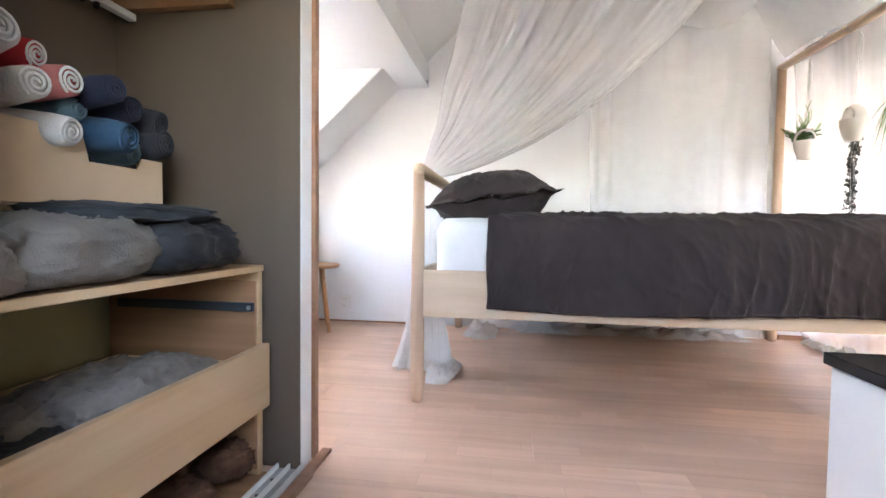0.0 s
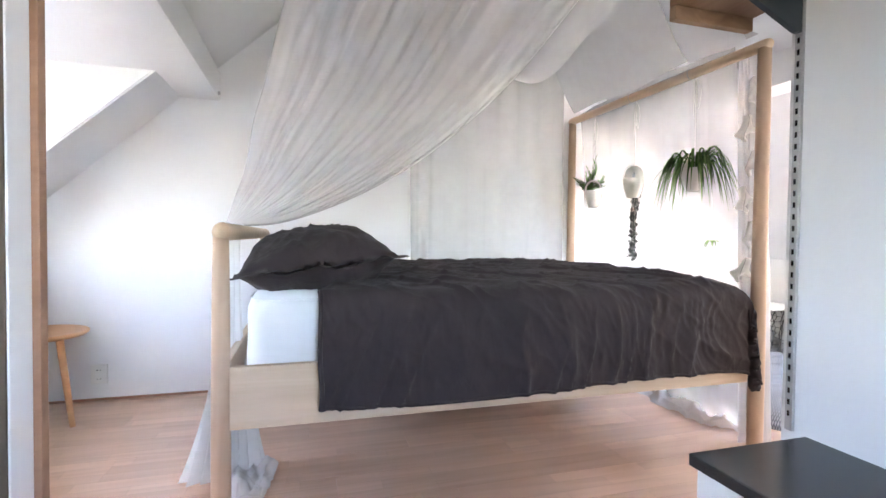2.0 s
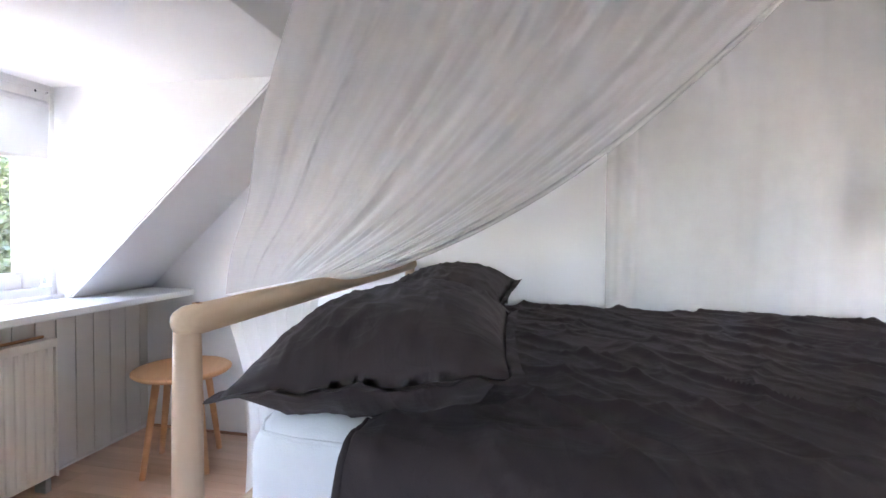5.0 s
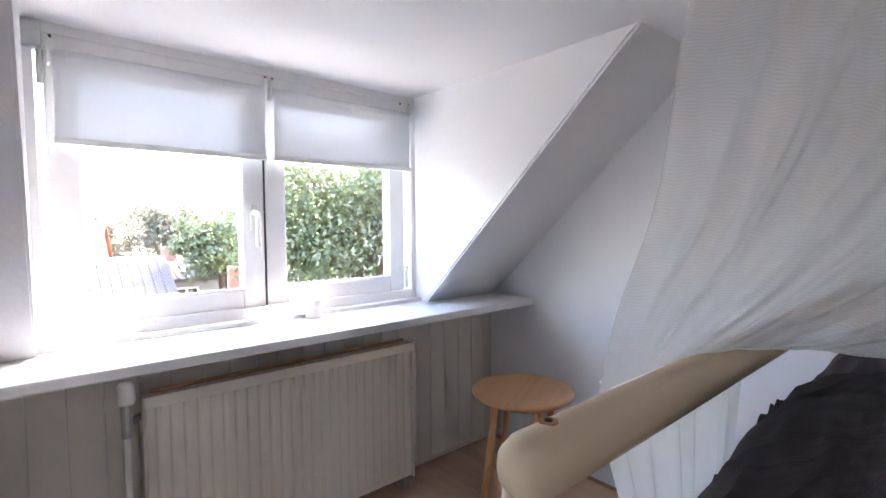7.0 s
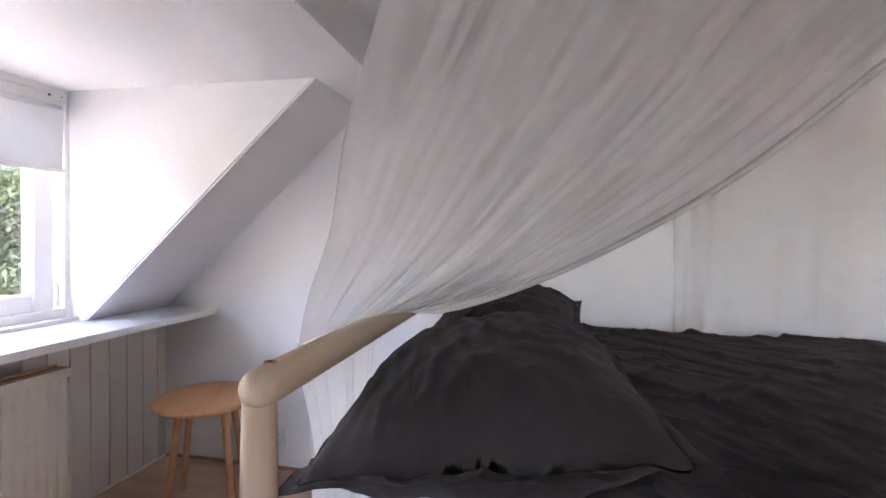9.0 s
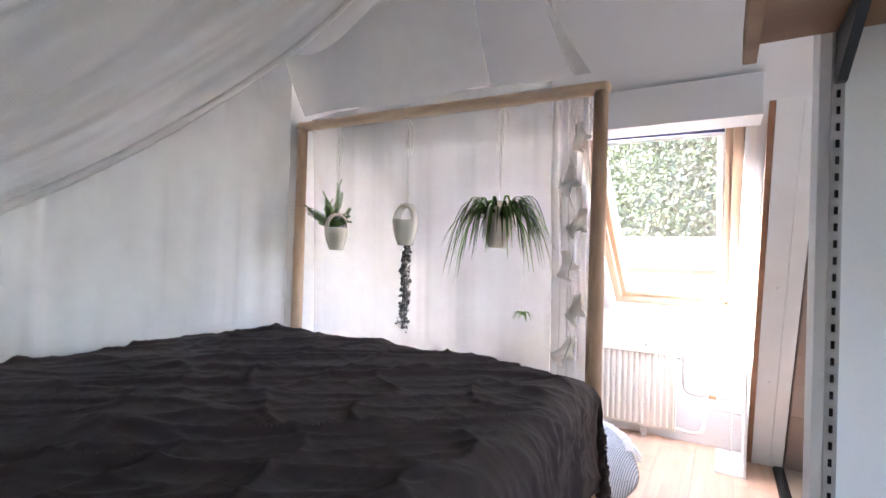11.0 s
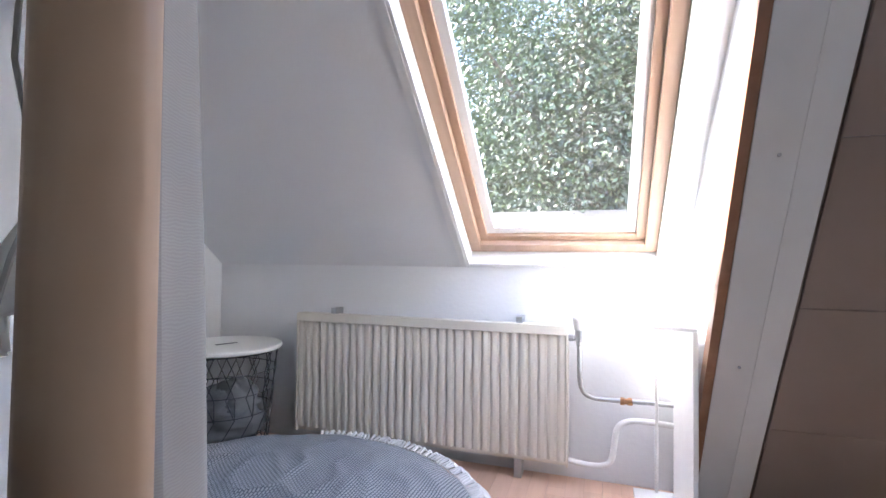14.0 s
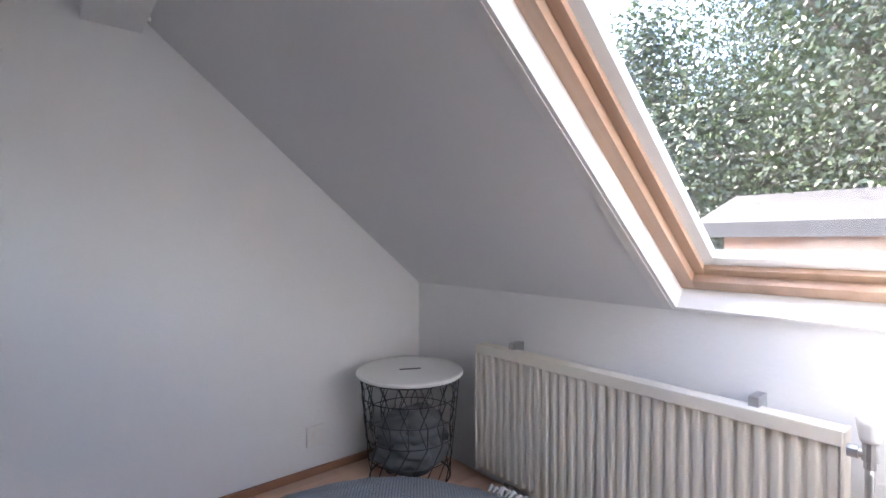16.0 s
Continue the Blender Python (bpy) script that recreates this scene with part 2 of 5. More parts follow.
GREYPANEL = mat("taupe_closet_panel", (0.125, 0.088, 0.058), 0.7, var=0.05, scale=3, bump=0.1, fine=120, stretch=(1, 1, 0.15))
CARD = mat("brown_cardboard", (0.55, 0.38, 0.24), 0.85, var=0.05, scale=5, bump=0.15, fine=200)
def linen(name, col):
    """Washed linen: slightly uneven dye, a tight weave and many small creases."""
    m = mat(name, col, 0.8, var=0.16, scale=7, bump=0.3, fine=420, sheen=0.05, spec=0.3)
    nt = m.node_tree
    n, l = nt.nodes, nt.links
    b = n["Principled BSDF"]
    tc = n.new("ShaderNodeTexCoord")
    last = b.inputs["Normal"].links[0].from_socket
    for turn, sc_n, dist in ((-48, (9, 1.8, 4), 0.016), (-20, (3.2, 11, 5), 0.010)):
        mp, w = n.new("ShaderNodeMapping"), n.new("ShaderNodeTexNoise")
        mp.inputs["Rotation"].default_value = (0, 0, radians(turn))
        mp.inputs["Scale"].default_value = sc_n
        w.inputs["Scale"].default_value, w.inputs["Detail"].default_value, w.inputs["Distortion"].default_value = 1.0, 3.0, 0.8
        l.new(tc.outputs["Object"], mp.inputs[0])
        l.new(mp.outputs[0], w.inputs["Vector"])
        su, ab, iv, pw = (n.new("ShaderNodeMath") for _ in range(4))
        su.operation, ab.operation, iv.operation, pw.operation = "SUBTRACT", "ABSOLUTE", "SUBTRACT", "POWER"
        su.inputs[1].default_value, iv.inputs[0].default_value, pw.inputs[1].default_value = 0.5, 1.0, 9.0
        l.new(w.outputs[0], su.inputs[0])
        l.new(su.outputs[0], ab.inputs[0])
        l.new(ab.outputs[0], iv.inputs[1])
        l.new(iv.outputs[0], pw.inputs[0])
        bp = n.new("ShaderNodeBump")
        bp.inputs["Strength"].default_value, bp.inputs["Distance"].default_value = 0.16, dist
        l.new(pw.outputs[0], bp.inputs["Height"])
        l.new(last, bp.inputs["Normal"])
        last = bp.outputs[0]
    l.new(last, b.inputs["Normal"])
    return m


DUVET = linen("charcoal_linen", (0.037, 0.0255, 0.025))
SHEET = mat("white_cotton", (0.74, 0.74, 0.73), 0.85, var=0.03, scale=8, bump=0.2, fine=300)
NET = sheer("white_netting", (0.72, 0.715, 0.71), 0.36, slub=0.06)
NET_THIN = sheer("thin_white_netting", (0.94, 0.94, 0.94), 0.70, thru=0.5)
NET_DENSE = sheer("folded_white_netting", (0.84, 0.84, 0.83), 0.10)
BLIND = sheer("white_blind_cloth", (0.74, 0.75, 0.77), 0.02, 700.0, 0.03)
GLASS = pane_glass("window_glass")
DUSTY = pane_glass("dusty_skylight_glass", 0.004)
METAL = mat("grey_zinc", (0.50, 0.51, 0.52), 0.35, 0.9, var=0.08, scale=20, bump=0.05)
CHROME = mat("chrome", (0.75, 0.75, 0.75), 0.15, 1.0, var=0.03, bump=0.0)
COPPER = mat("brown_brass_fitting", (0.45, 0.24, 0.12), 0.35, 0.9, var=0.1, scale=20, bump=0.05)
DARKGREY = mat("dark_grey_steel", (0.05, 0.06, 0.07), 0.45, 0.3, var=0.1, bump=0.05)
BLACK = mat("black_laminate", (0.012, 0.013, 0.014), 0.25, var=0.2, bump=0.04)
PLASTIC = mat("white_plastic", (0.80, 0.80, 0.78), 0.35, var=0.02, bump=0.02)
POT = mat("glazed_beige_ceramic", (0.60, 0.57, 0.50), 0.18, var=0.04, scale=10, bump=0.04)
STRING = mat("grey_cotton_string", (0.45, 0.44, 0.42), 0.9, var=0.1, bump=0.2)
TILE = mat("beige_wall_tile", (0.30, 0.225, 0.19), 0.3, var=0.10, scale=2.2, bump=0.08, fine=12, per_piece=0.04)
TILEBAND = mat("beige_relief_tile", (0.36, 0.28, 0.23), 0.4, var=0.35, scale=28, bump=0.6, fine=45)
FLOORTILE = mat("beige_floor_tile", (0.40, 0.34, 0.28), 0.4, var=0.08, scale=4, bump=0.08, fine=30, per_piece=0.05)
GROUT = mat("grey_grout", (0.22, 0.17, 0.145), 0.9, var=0.1, bump=0.2)


# ---- mesh helpers ----
def part(name, bm, material, parent=None, label="", smooth=False, m=None):
    me = bpy.data.meshes.new(name)
    bmesh.ops.recalc_face_normals(bm, faces=bm.faces)
    bm.to_mesh(me)
    bm.free()
    if smooth:
        me.polygons.foreach_set("use_smooth", [True] * len(me.polygons))
    me.materials.append(material)
    ob = new(name, me)
    if parent:
        ob.parent = parent
    if m is not None:
        ob.matrix_basis = m
    if label:
        ob["label"] = label
    return ob


def thing(name, label, category, at=(0, 0, 0), rz=0, group="", kind=""):
    e = new(name)
    e.empty_display_size = 0.05
    e.matrix_basis = pose(*at, 0, 0, rz)
    return tagged(e, label, category, group, kind)


def setting(name, bm, material, label="", smooth=False):
    ob = part(name, bm, material, None, "", smooth)
    return tagged(ob, label, "", "", "structure")


def box(bm, x0, x1, y0, y1, z0, z1, bevel=0.0):
    vs = [bm.verts.new((x, y, z)) for x in (x0, x1) for y in (y0, y1) for z in (z0, z1)]
    fs = [bm.faces.new([vs[i] for i in q]) for q in ((0, 1, 3, 2), (4, 6, 7, 5), (0, 4, 5, 1), (2, 3, 7, 6), (0, 2, 6, 4), (1, 5, 7, 3))]
    if bevel:
        es = {e for f in fs for e in f.edges}
        bmesh.ops.bevel(bm, geom=list(es), offset=bevel, segments=2, affect="EDGES", profile=0.6)
    return bm


def block(x0, x1, y0, y1, z0, z1, bevel=0.0):
    return box(bmesh.new(), x0, x1, y0, y1, z0, z1, bevel)


def prism(pts, a, b, axis="y"):
    """A flat outline swept from a to b along an axis: pts are (x, z) for y, (y, z) for x, (x, y) for z."""
    bm = bmesh.new()

    def put(p, t):
        return {"y": (p[0], t, p[1]), "x": (t, p[0], p[1]), "z": (p[0], p[1], t)}[axis]
    u, v = [bm.verts.new(put(p, a)) for p in pts], [bm.verts.new(put(p, b)) for p in pts]
    bm.faces.new(u)
    bm.faces.new(v)
    for i in range(len(pts)):
        j = (i + 1) % len(pts)
        bm.faces.new((u[i], u[j], v[j], v[i]))
    return bm


def tube(pts, r, n=10, bm=None, caps=True):
    """A round bar along points; r is one radius or one for each point."""
    bm = bm or bmesh.new()
    pts = [Vector(p) for p in pts]
    rs = r if isinstance(r, (list, tuple)) else [r] * len(pts)
    rings = []
    up = None
    for i, p in enumerate(pts):
        d = (pts[min(i + 1, len(pts) - 1)] - pts[max(i - 1, 0)]).normalized()
        if up is None:
            up = Vector((0, 0, 1)) if abs(d.z) < 0.9 else Vector((1, 0, 0))
        s = d.cross(up).normalized()
        up = s.cross(d).normalized()
        rings.append([bm.verts.new(p + (s * math.cos(k * 2 * math.pi / n) + up * math.sin(k * 2 * math.pi / n)) * rs[i]) for k in range(n)])
    for a, b in zip(rings, rings[1:]):
        for k in range(n):
            bm.faces.new((a[k], a[(k + 1) % n], b[(k + 1) % n], b[k]))
    if caps:
        bm.faces.new(rings[0])
        bm.faces.new(rings[-1])
    return bm


def lathe(profile, n=24, bm=None, c=(0, 0, 0)):
    bm = bm or bmesh.new()
    rings = []
    for r, z in profile:
        rings.append([bm.verts.new((c[0] + r * math.cos(k * 2 * math.pi / n), c[1] + r * math.sin(k * 2 * math.pi / n), c[2] + z)) for k in range(n)])
    for a, b in zip(rings, rings[1:]):
        for k in range(n):
            bm.faces.new((a[k], a[(k + 1) % n], b[(k + 1) % n], b[k]))
    if profile[0][0] > 1e-4:
        bm.faces.new(rings[0])
    if profile[-1][0] > 1e-4:
        bm.faces.new(rings[-1])
    return bm


def sheetgrid(nu, nv, fn, bm=None):
    """A surface from fn(u, v) with u, v in 0..1."""
    bm = bm or bmesh.new()
    g = [[bm.verts.new(fn(i / nu, j / nv)) for j in range(nv + 1)] for i in range(nu + 1)]
    for i in range(nu):
        for j in range(nv):
            bm.faces.new((g[i][j], g[i + 1][j], g[i + 1][j + 1], g[i][j + 1]))
    return bm


def nz(x, y, z=0.0):
    return noise.noise(Vector((x, y, z)))


def lerp(a, b, t):
    return a + (b - a) * t


def along(pts, t):
    """A point at t in 0..1 along a smooth line through points."""
    k = t * (len(pts) - 1)
    i = min(int(k), len(pts) - 2)
    f = k - i
    p0, p1, p2, p3 = (Vector(pts[max(0, min(len(pts) - 1, j))]) for j in (i - 1, i, i + 1, i + 2))
    return 0.5 * (2 * p1 + (p2 - p0) * f + (2 * p0 - 5 * p1 + 4 * p2 - p3) * f * f + (3 * p1 - p0 - 3 * p2 + p3) * f ** 3)


# ---- structure ----
def slope_box(bm, zf, x0, x1, y0, y1, t=0.16):
    """A thick strip of roof lining between two places across the slope."""
    lo = [(x, y, zf(x)) for x in (x0, x1) for y in (y0, y1)]
    k = zf(1) - zf(0)
    nrm = Vector((-k, 0, 1)).normalized() * t
    a = [bm.verts.new(p) for p in lo]
    b = [bm.verts.new(Vector(p) + nrm) for p in lo]
    for q in ((a[0], a[1], a[3], a[2]), (b[0], b[2], b[3], b[1]), (a[0], a[2], b[2], b[0]), (a[1], b[1], b[3], a[3]), (a[0], b[0], b[1], a[1]), (a[2], a[3], b[3], b[2])):
        bm.faces.new(q)
    return bm


XL, XR = -1.34 + (Z_TOP - 0.79) / 0.93, X_KNEE - (Z_TOP - 0.80) / 0.82
SY0, SY1, SX1 = 1.935, 2.672, 2.80     # skylight opening
DY0, DY1, DXA = 2.075, 3.483, -0.302    # dormer opening and its upper edge

bm = bmesh.new()
slope_box(bm, z_left, -1.75, XL + 0.02, Y_NEAR - 0.1, DY0)
slope_box(bm, z_left, -1.75, XL + 0.02, DY1, Y_FAR + 0.05)
slope_box(bm, z_left, DXA, XL + 0.02, DY0, DY1)
setting("ceiling_slope_west", bm, CEIL, "white painted sloping attic ceiling beside the dormer")
bm = bmesh.new()
slope_box(bm, z_right, XR - 0.02, X_KNEE + 0.3, Y_NEAR - 0.1, SY0)
slope_box(bm, z_right, XR - 0.02, X_KNEE + 0.3, SY1, Y_FAR + 0.05)
slope_box(bm, z_right, XR - 0.02, SX1, SY0, SY1)
slope_box(bm, z_right, X_KNEE - 0.015, X_KNEE + 0.3, SY0, SY1)
setting("ceiling_slope_east", bm, CEIL, "white painted sloping attic ceiling round the skylight")
setting("ceiling", block(XL - 0.1, XR + 0.1, Y_NEAR - 0.1, Y_FAR + 0.05, Z_TOP, Z_TOP + 0.15), CEIL, "white flat attic ceiling")
GABLE = [(-1.9, -0.05), (4.3, -0.05), (4.3, z_right(4.3) + 0.19), (XR, Z_TOP + 0.15), (XL, Z_TOP + 0.15), (-1.9, z_left(-1.9) + 0.2)]
setting("wall_north", prism(GABLE, Y_FAR, Y_FAR + 0.15), WHITE, "plain white plastered party wall")
bm = bmesh.new()
for a in ((-1.9, 0.33, -2.6, 2.75), (0.91, 4.3, -2.6, 2.75), (0.33, 0.91, -2.6, 0.88), (0.33, 0.91, 1.72, 2.75)):
    box(bm, a[0], a[1], Y_NEAR - 0.15, Y_NEAR, a[2], a[3])
setting("wall_south", bm, WHITE, "white outer wall beside the stairs")
setting("wall_east", block(X_KNEE, X_KNEE + 0.12, Y_NEAR, Y_FAR, -0.05, 0.82), WHITE, "low white knee wall under the skylight")
setting("wall_stairs", block(X_STAIR, X_STAIR + 0.09, Y_NEAR, Y_END, -2.6, Z_TOP), WHITE, "smooth pale grey partition wall beside the stairs")
setting("wall_closet", block(-1.6, -0.085, 1.80, Y_END, -0.05, z_left(-0.085) - 0.01), WHITE, "thin partition between closet and dormer")
setting("dormer_ceiling", block(-1.60, DXA, DY0 - 0.08, DY1 + 0.08, 1.745, 1.85), CEIL, "white flat ceiling of the dormer")
for nm, y0, y1 in (("wall_dormer_north", DY1, DY1 + 0.07), ("wall_dormer_south", DY0 - 0.07, DY0)):
    y0, y1 = (y0 - 0.006, y1) if y0 > 3 else (y0, y1 + 0.006)
    setting(nm, prism([(-1.50, 0.62), (-1.415, z_left(-1.415) + 0.012), (DXA, z_left(DXA) + 0.012), (DXA, 1.80), (-1.50, 1.80)], y0, y1), WHITE, "white triangular dormer cheek wall")
# purlins along both slopes, with a bolt at the wall
for nm, x0, x1, zb in (("roof_beam_west", -0.31, -0.095, 1.745), ("roof_beam_east", 2.63, 2.80, 1.715)):
    b = thing(nm, "white painted timber roof beam along the slope", "beam", kind="structure")
    bm = block(x0, x1, 1.9, Y_FAR, zb, zb + 0.16, 0.004)
    part("timber", bm, CEIL, b)
    part("bolt", tube([(x1 - 0.03, Y_FAR - 0.09, zb + 0.02), (x1 + 0.012, Y_FAR - 0.09, zb + 0.02)], 0.011, 8), METAL, b, "grey steel bolt")

# boarded wall under the window
wall_w = setting("wall_west", block(X_PANEL - 0.15, X_PANEL - 0.012, Y_END, Y_FAR, -0.05, 0.80), WHITE, "boarded wall under the dormer window")
bw = 0.092
y = Y_END + 0.002
while y < Y_FAR - 0.02:
    y1 = min(y + bw, Y_FAR - 0.002)
    part("board", block(X_PANEL - 0.012, X_PANEL, y + 0.002, y1 - 0.002, 0.0, 0.762, 0.0025), BOARD, wall_w)
    y += bw

# window sill
s = thing("window_sill", "deep white painted window sill board", "sill", kind="structure")
part("board", block(-1.52, -1.07, Y_END + 0.002, Y_FAR - 0.006, 0.752, 0.784, 0.006), GLOSS, s)


def frame_of(y0, y1, z0, z1, w, x0, x1, parent, material, name="frame", bv=0.004):
    bm = bmesh.new()
    box(bm, x0, x1, y0, y0 + w, z0, z1, bv)
    box(bm, x0, x1, y1 - w, y1, z0, z1, bv)
    box(bm, x0, x1, y0 + w, y1 - w, z0, z0 + w, bv)
    box(bm, x0, x1, y0 + w, y1 - w, z1 - w, z1, bv)
    return part(name, bm, material, parent)


win = thing("window_1", "white double casement window with half-drawn blinds", "window", kind="structure")
frame_of(DY0 - 0.02, DY1 + 0.02, 0.79, 1.765, 0.05, -1.53, -1.425, win, GLOSS, "window_frame")
for y0, y1, hy in ((2.125, 2.763, 2.722), (2.768, 3.425, None)):
    sash = frame_of(y0, y1, 0.825, 1.71, 0.082, -1.505, -1.445, win, GLOSS, "sash", 0.008)
    part("bead", prism([(y0 + 0.078, 0.905), (y1 - 0.078, 0.905), (y1 - 0.078, 0.912), (y0 + 0.078, 0.912)], -1.455, -1.45, "x"), PLASTIC, sash)
    pn = part("pane", block(-1.482, -1.476, y0 + 0.08, y1 - 0.08, 0.905, 1.63), GLASS, sash)
    pn.visible_shadow = False
    if hy:
        bm = tube([(-1.443, hy, 1.20), (-1.40, hy, 1.195), (-1.395, hy, 1.17), (-1.395, hy, 1.07)], 0.010, 8)
        box(bm, -1.447, -1.437, hy - 0.014, hy + 0.014, 1.13, 1.225, 0.003)
        part("handle", bm, PLASTIC, sash, "white window handle", True)
    hz = (0.90, 1.62) if hy else (0.90,)
    for z in hz:
        yy = y0 - 0.006 if hy else y1 + 0.006
        part("hinge", tube([(-1.44, yy, z - 0.05), (-1.44, yy, z - 0.004), (-1.44, yy, z + 0.004), (-1.44, yy, z + 0.05)], [0.009, 0.009, 0.0085, 0.009], 8), METAL if z > 1 else PLASTIC, win)
# head casing over the blinds with old bracket holes
part("seal", block(-1.47, -1.4435, 2.7633, 2.7677, 0.83, 1.705), DARKGREY, win, "dark rubber seal between the sashes")
part("seal", block(-1.50, -1.4435, 2.13, 3.42, 0.8225, 0.8255), DARKGREY, win, "dark rubber seal under the sashes")
part("casing", block(-1.46, -1.432, DY0, DY1, 1.665, 1.742, 0.003), GLOSS, win)
for y in (2.145, 2.22, 2.25, 2.72, 2.745, 2.775, 2.80, 3.32, 3.40, 3.45):
    part("screw_hole", block(-1.434, -1.4295, y - 0.004, y + 0.004, 1.715 + 0.012 * math.sin(y * 40), 1.724 + 0.012 * math.sin(y * 40)), DARKGREY, win)
for y0, y1, zb in ((2.135, 2.772, 1.412), (2.783, 3.445, 1.415)):
    bl = thing("roller_blind", "white roller blind pulled half down", "blind", group="window blinds")
    part("roller", tube([(-1.418, y0 + 0.015, 1.655), (-1.418, y1 - 0.015, 1.655)], 0.017, 12), BLIND, bl, "", True)
    part("cloth", sheetgrid(10, 12, lambda u, v: (-1.404 + 0.003 * math.sin(u * 7 + v * 5), lerp(y0 + 0.012, y1 - 0.012, u), lerp(1.66, zb, v))), BLIND, bl, "", True)
    part("bottom_bar", block(-1.410, -1.398, y0 + 0.008, y1 - 0.008, zb - 0.018, zb, 0.003), PLASTIC, bl)
    for yb in (y0 + 0.004, y1 - 0.004):
        part("bracket", block(-1.445, -1.40, yb - 0.003, yb + 0.003, 1.625, 1.70, 0.001), PLASTIC, bl)
br = thing("bracket", "grey metal curtain bracket at the window corner", "bracket")
part("plate", block(-1.43, -1.40, 2.078, 2.125, 1.665, 1.735, 0.003), METAL, br)


def radiator(name, label, length, height, ribs, material, at, rz, depth=0.012):
    """A panel radiator along local y with its front towards local x."""
    r = thing(name, label, "radiator", at, rz)
    bm = bmesh.new()

    def face(u, v):
        ph = (u * ribs) % 1.0
        d = depth * min(1.0, max(0.0, 2.2 - abs(ph - 0.5) * 5.2)) if 0.03 < v < 0.95 else 0.0
        return (0.046 + d, (u - 0.5) * length, v * height)
    nu = ribs * 8
    vs = [0.0, 0.028, 0.032, 0.05, 0.5, 0.92, 0.948, 0.952, 1.0]
    g = [[bm.verts.new(face(i / nu, v)) for v in vs] for i in range(nu + 1)]
    for i in range(nu):
        for j in range(len(vs) - 1):
            bm.faces.new((g[i][j], g[i + 1][j], g[i + 1][j + 1], g[i][j + 1]))
    part("front_panel", bm, material, r, "", False)
    part("back_panel", block(0.0, 0.040, -length / 2, length / 2, 0.0, height, 0.006), material, r)
    for e in (-length / 2, length / 2):
        part("side_cover", block(-0.002, 0.062, e - 0.004, e + 0.004, -0.002, height, 0.002), material, r)
    bm = bmesh.new()
    box(bm, 0.040, 0.064, -length / 2, length / 2, height - 0.035, height + 0.002, 0.003)
    part("top_edge", bm, material, r)
    return r


rad1 = radiator("radiator", "cream steel panel radiator under the window", 0.985, 0.585, 26, RAD, (-1.275, 2.805, 0.06), 0, 0.006)
rad2 = radiator("radiator", "cream ribbed steel panel radiator on the knee wall", 1.165, 0.515, 32, RAD, (3.945, 2.846, 0.072), 180)
for yy in (-0.42, 0.40):
    part("wall_bracket", block(-0.036, 0.03, yy - 0.012, yy + 0.012, 0.49, 0.54, 0.003), METAL, rad2)
    part("foot", block(-0.01, 0.05, yy - 0.015, yy + 0.015, -0.07, 0.0, 0.002), METAL, rad2, "grey metal foot")
part("pipe", tube([(0.02, -0.47, 0.590), (0.02, 0.47, 0.594)], 0.0065, 8), COPPER, rad1, "brown heating pipe along the top")
for yy in (-0.44, 0.46):
    part("foot", block(-0.008, 0.05, yy - 0.012, yy + 0.012, -0.058, 0.0, 0.002), METAL, rad1)
v1 = thing("radiator_valve", "white thermostat knob and bent pipe beside the radiator", "valve", (0.02, -0.025, 0.0))
part("knob", lathe([(0.020, 0.0), (0.024, 0.008), (0.023, 0.05), (0.017, 0.062), (0.0, 0.064)], 16, None, (-1.215, 2.293, 0.645)), PLASTIC, v1, "", True)
part("valve_body", tube([(-1.215, 2.293, 0.55), (-1.215, 2.293, 0.645)], 0.014, 10), METAL, v1)
part("coupling", tube([(-1.22, 2.293, 0.585), (-1.28, 2.345, 0.585), (-1.32, 2.352, 0.585)], 0.011, 8), METAL, v1)
part("pipe", tube([along([(-1.215, 2.293, 0.55), (-1.215, 2.292, 0.30), (-1.22, 2.290, 0.16), (-1.24, 2.25, 0.10), (-1.26, 2.18, 0.08), (-1.30, 2.05, 0.07), (-1.345, 1.95, 0.0)], i / 24) for i in range(25)], 0.0085, 8), GLOSS, v1, "white painted pipe", True)
v2 = thing("radiator_valve", "white thermostat knob with grey and white pipes", "valve", (0, 0, 0))
part("knob", lathe([(0.017, 0.0), (0.019, 0.010), (0.024, 0.038), (0.025, 0.048), (0.020, 0.055), (0.0, 0.056)], 16, None, (3.905, 2.222, 0.573)), PLASTIC, v2, "", True)
part("valve_body", tube([(3.905, 2.222, 0.515), (3.905, 2.222, 0.53), (3.905, 2.222, 0.532), (3.905, 2.222, 0.574)], [0.011, 0.011, 0.015, 0.013], 10), METAL, v2)
part("coupling", tube([(3.905, 2.222, 0.545), (3.905, 2.24, 0.545), (3.905, 2.241, 0.545), (3.905, 2.262, 0.545)], [0.010, 0.010, 0.014, 0.014], 10), METAL, v2)
part("supply_pipe", tube([along([(3.905, 2.222, 0.515), (3.907, 2.220, 0.40), (3.912, 2.208, 0.348), (3.916, 2.175, 0.326), (3.92, 2.10, 0.322), (3.922, 1.99, 0.324), (3.924, 1.87, 0.322)], i / 30) for i in range(31)], 0.0085, 10), METAL, v2, "grey supply pipe", True)
part("fitting", tube([(3.920, 2.078, 0.322), (3.920, 2.064, 0.322), (3.920, 2.063, 0.322), (3.920, 2.053, 0.322), (3.920, 2.052, 0.322), (3.921, 2.038, 0.323)], [0.014, 0.014, 0.011, 0.011, 0.014, 0.014], 8), COPPER, v2)
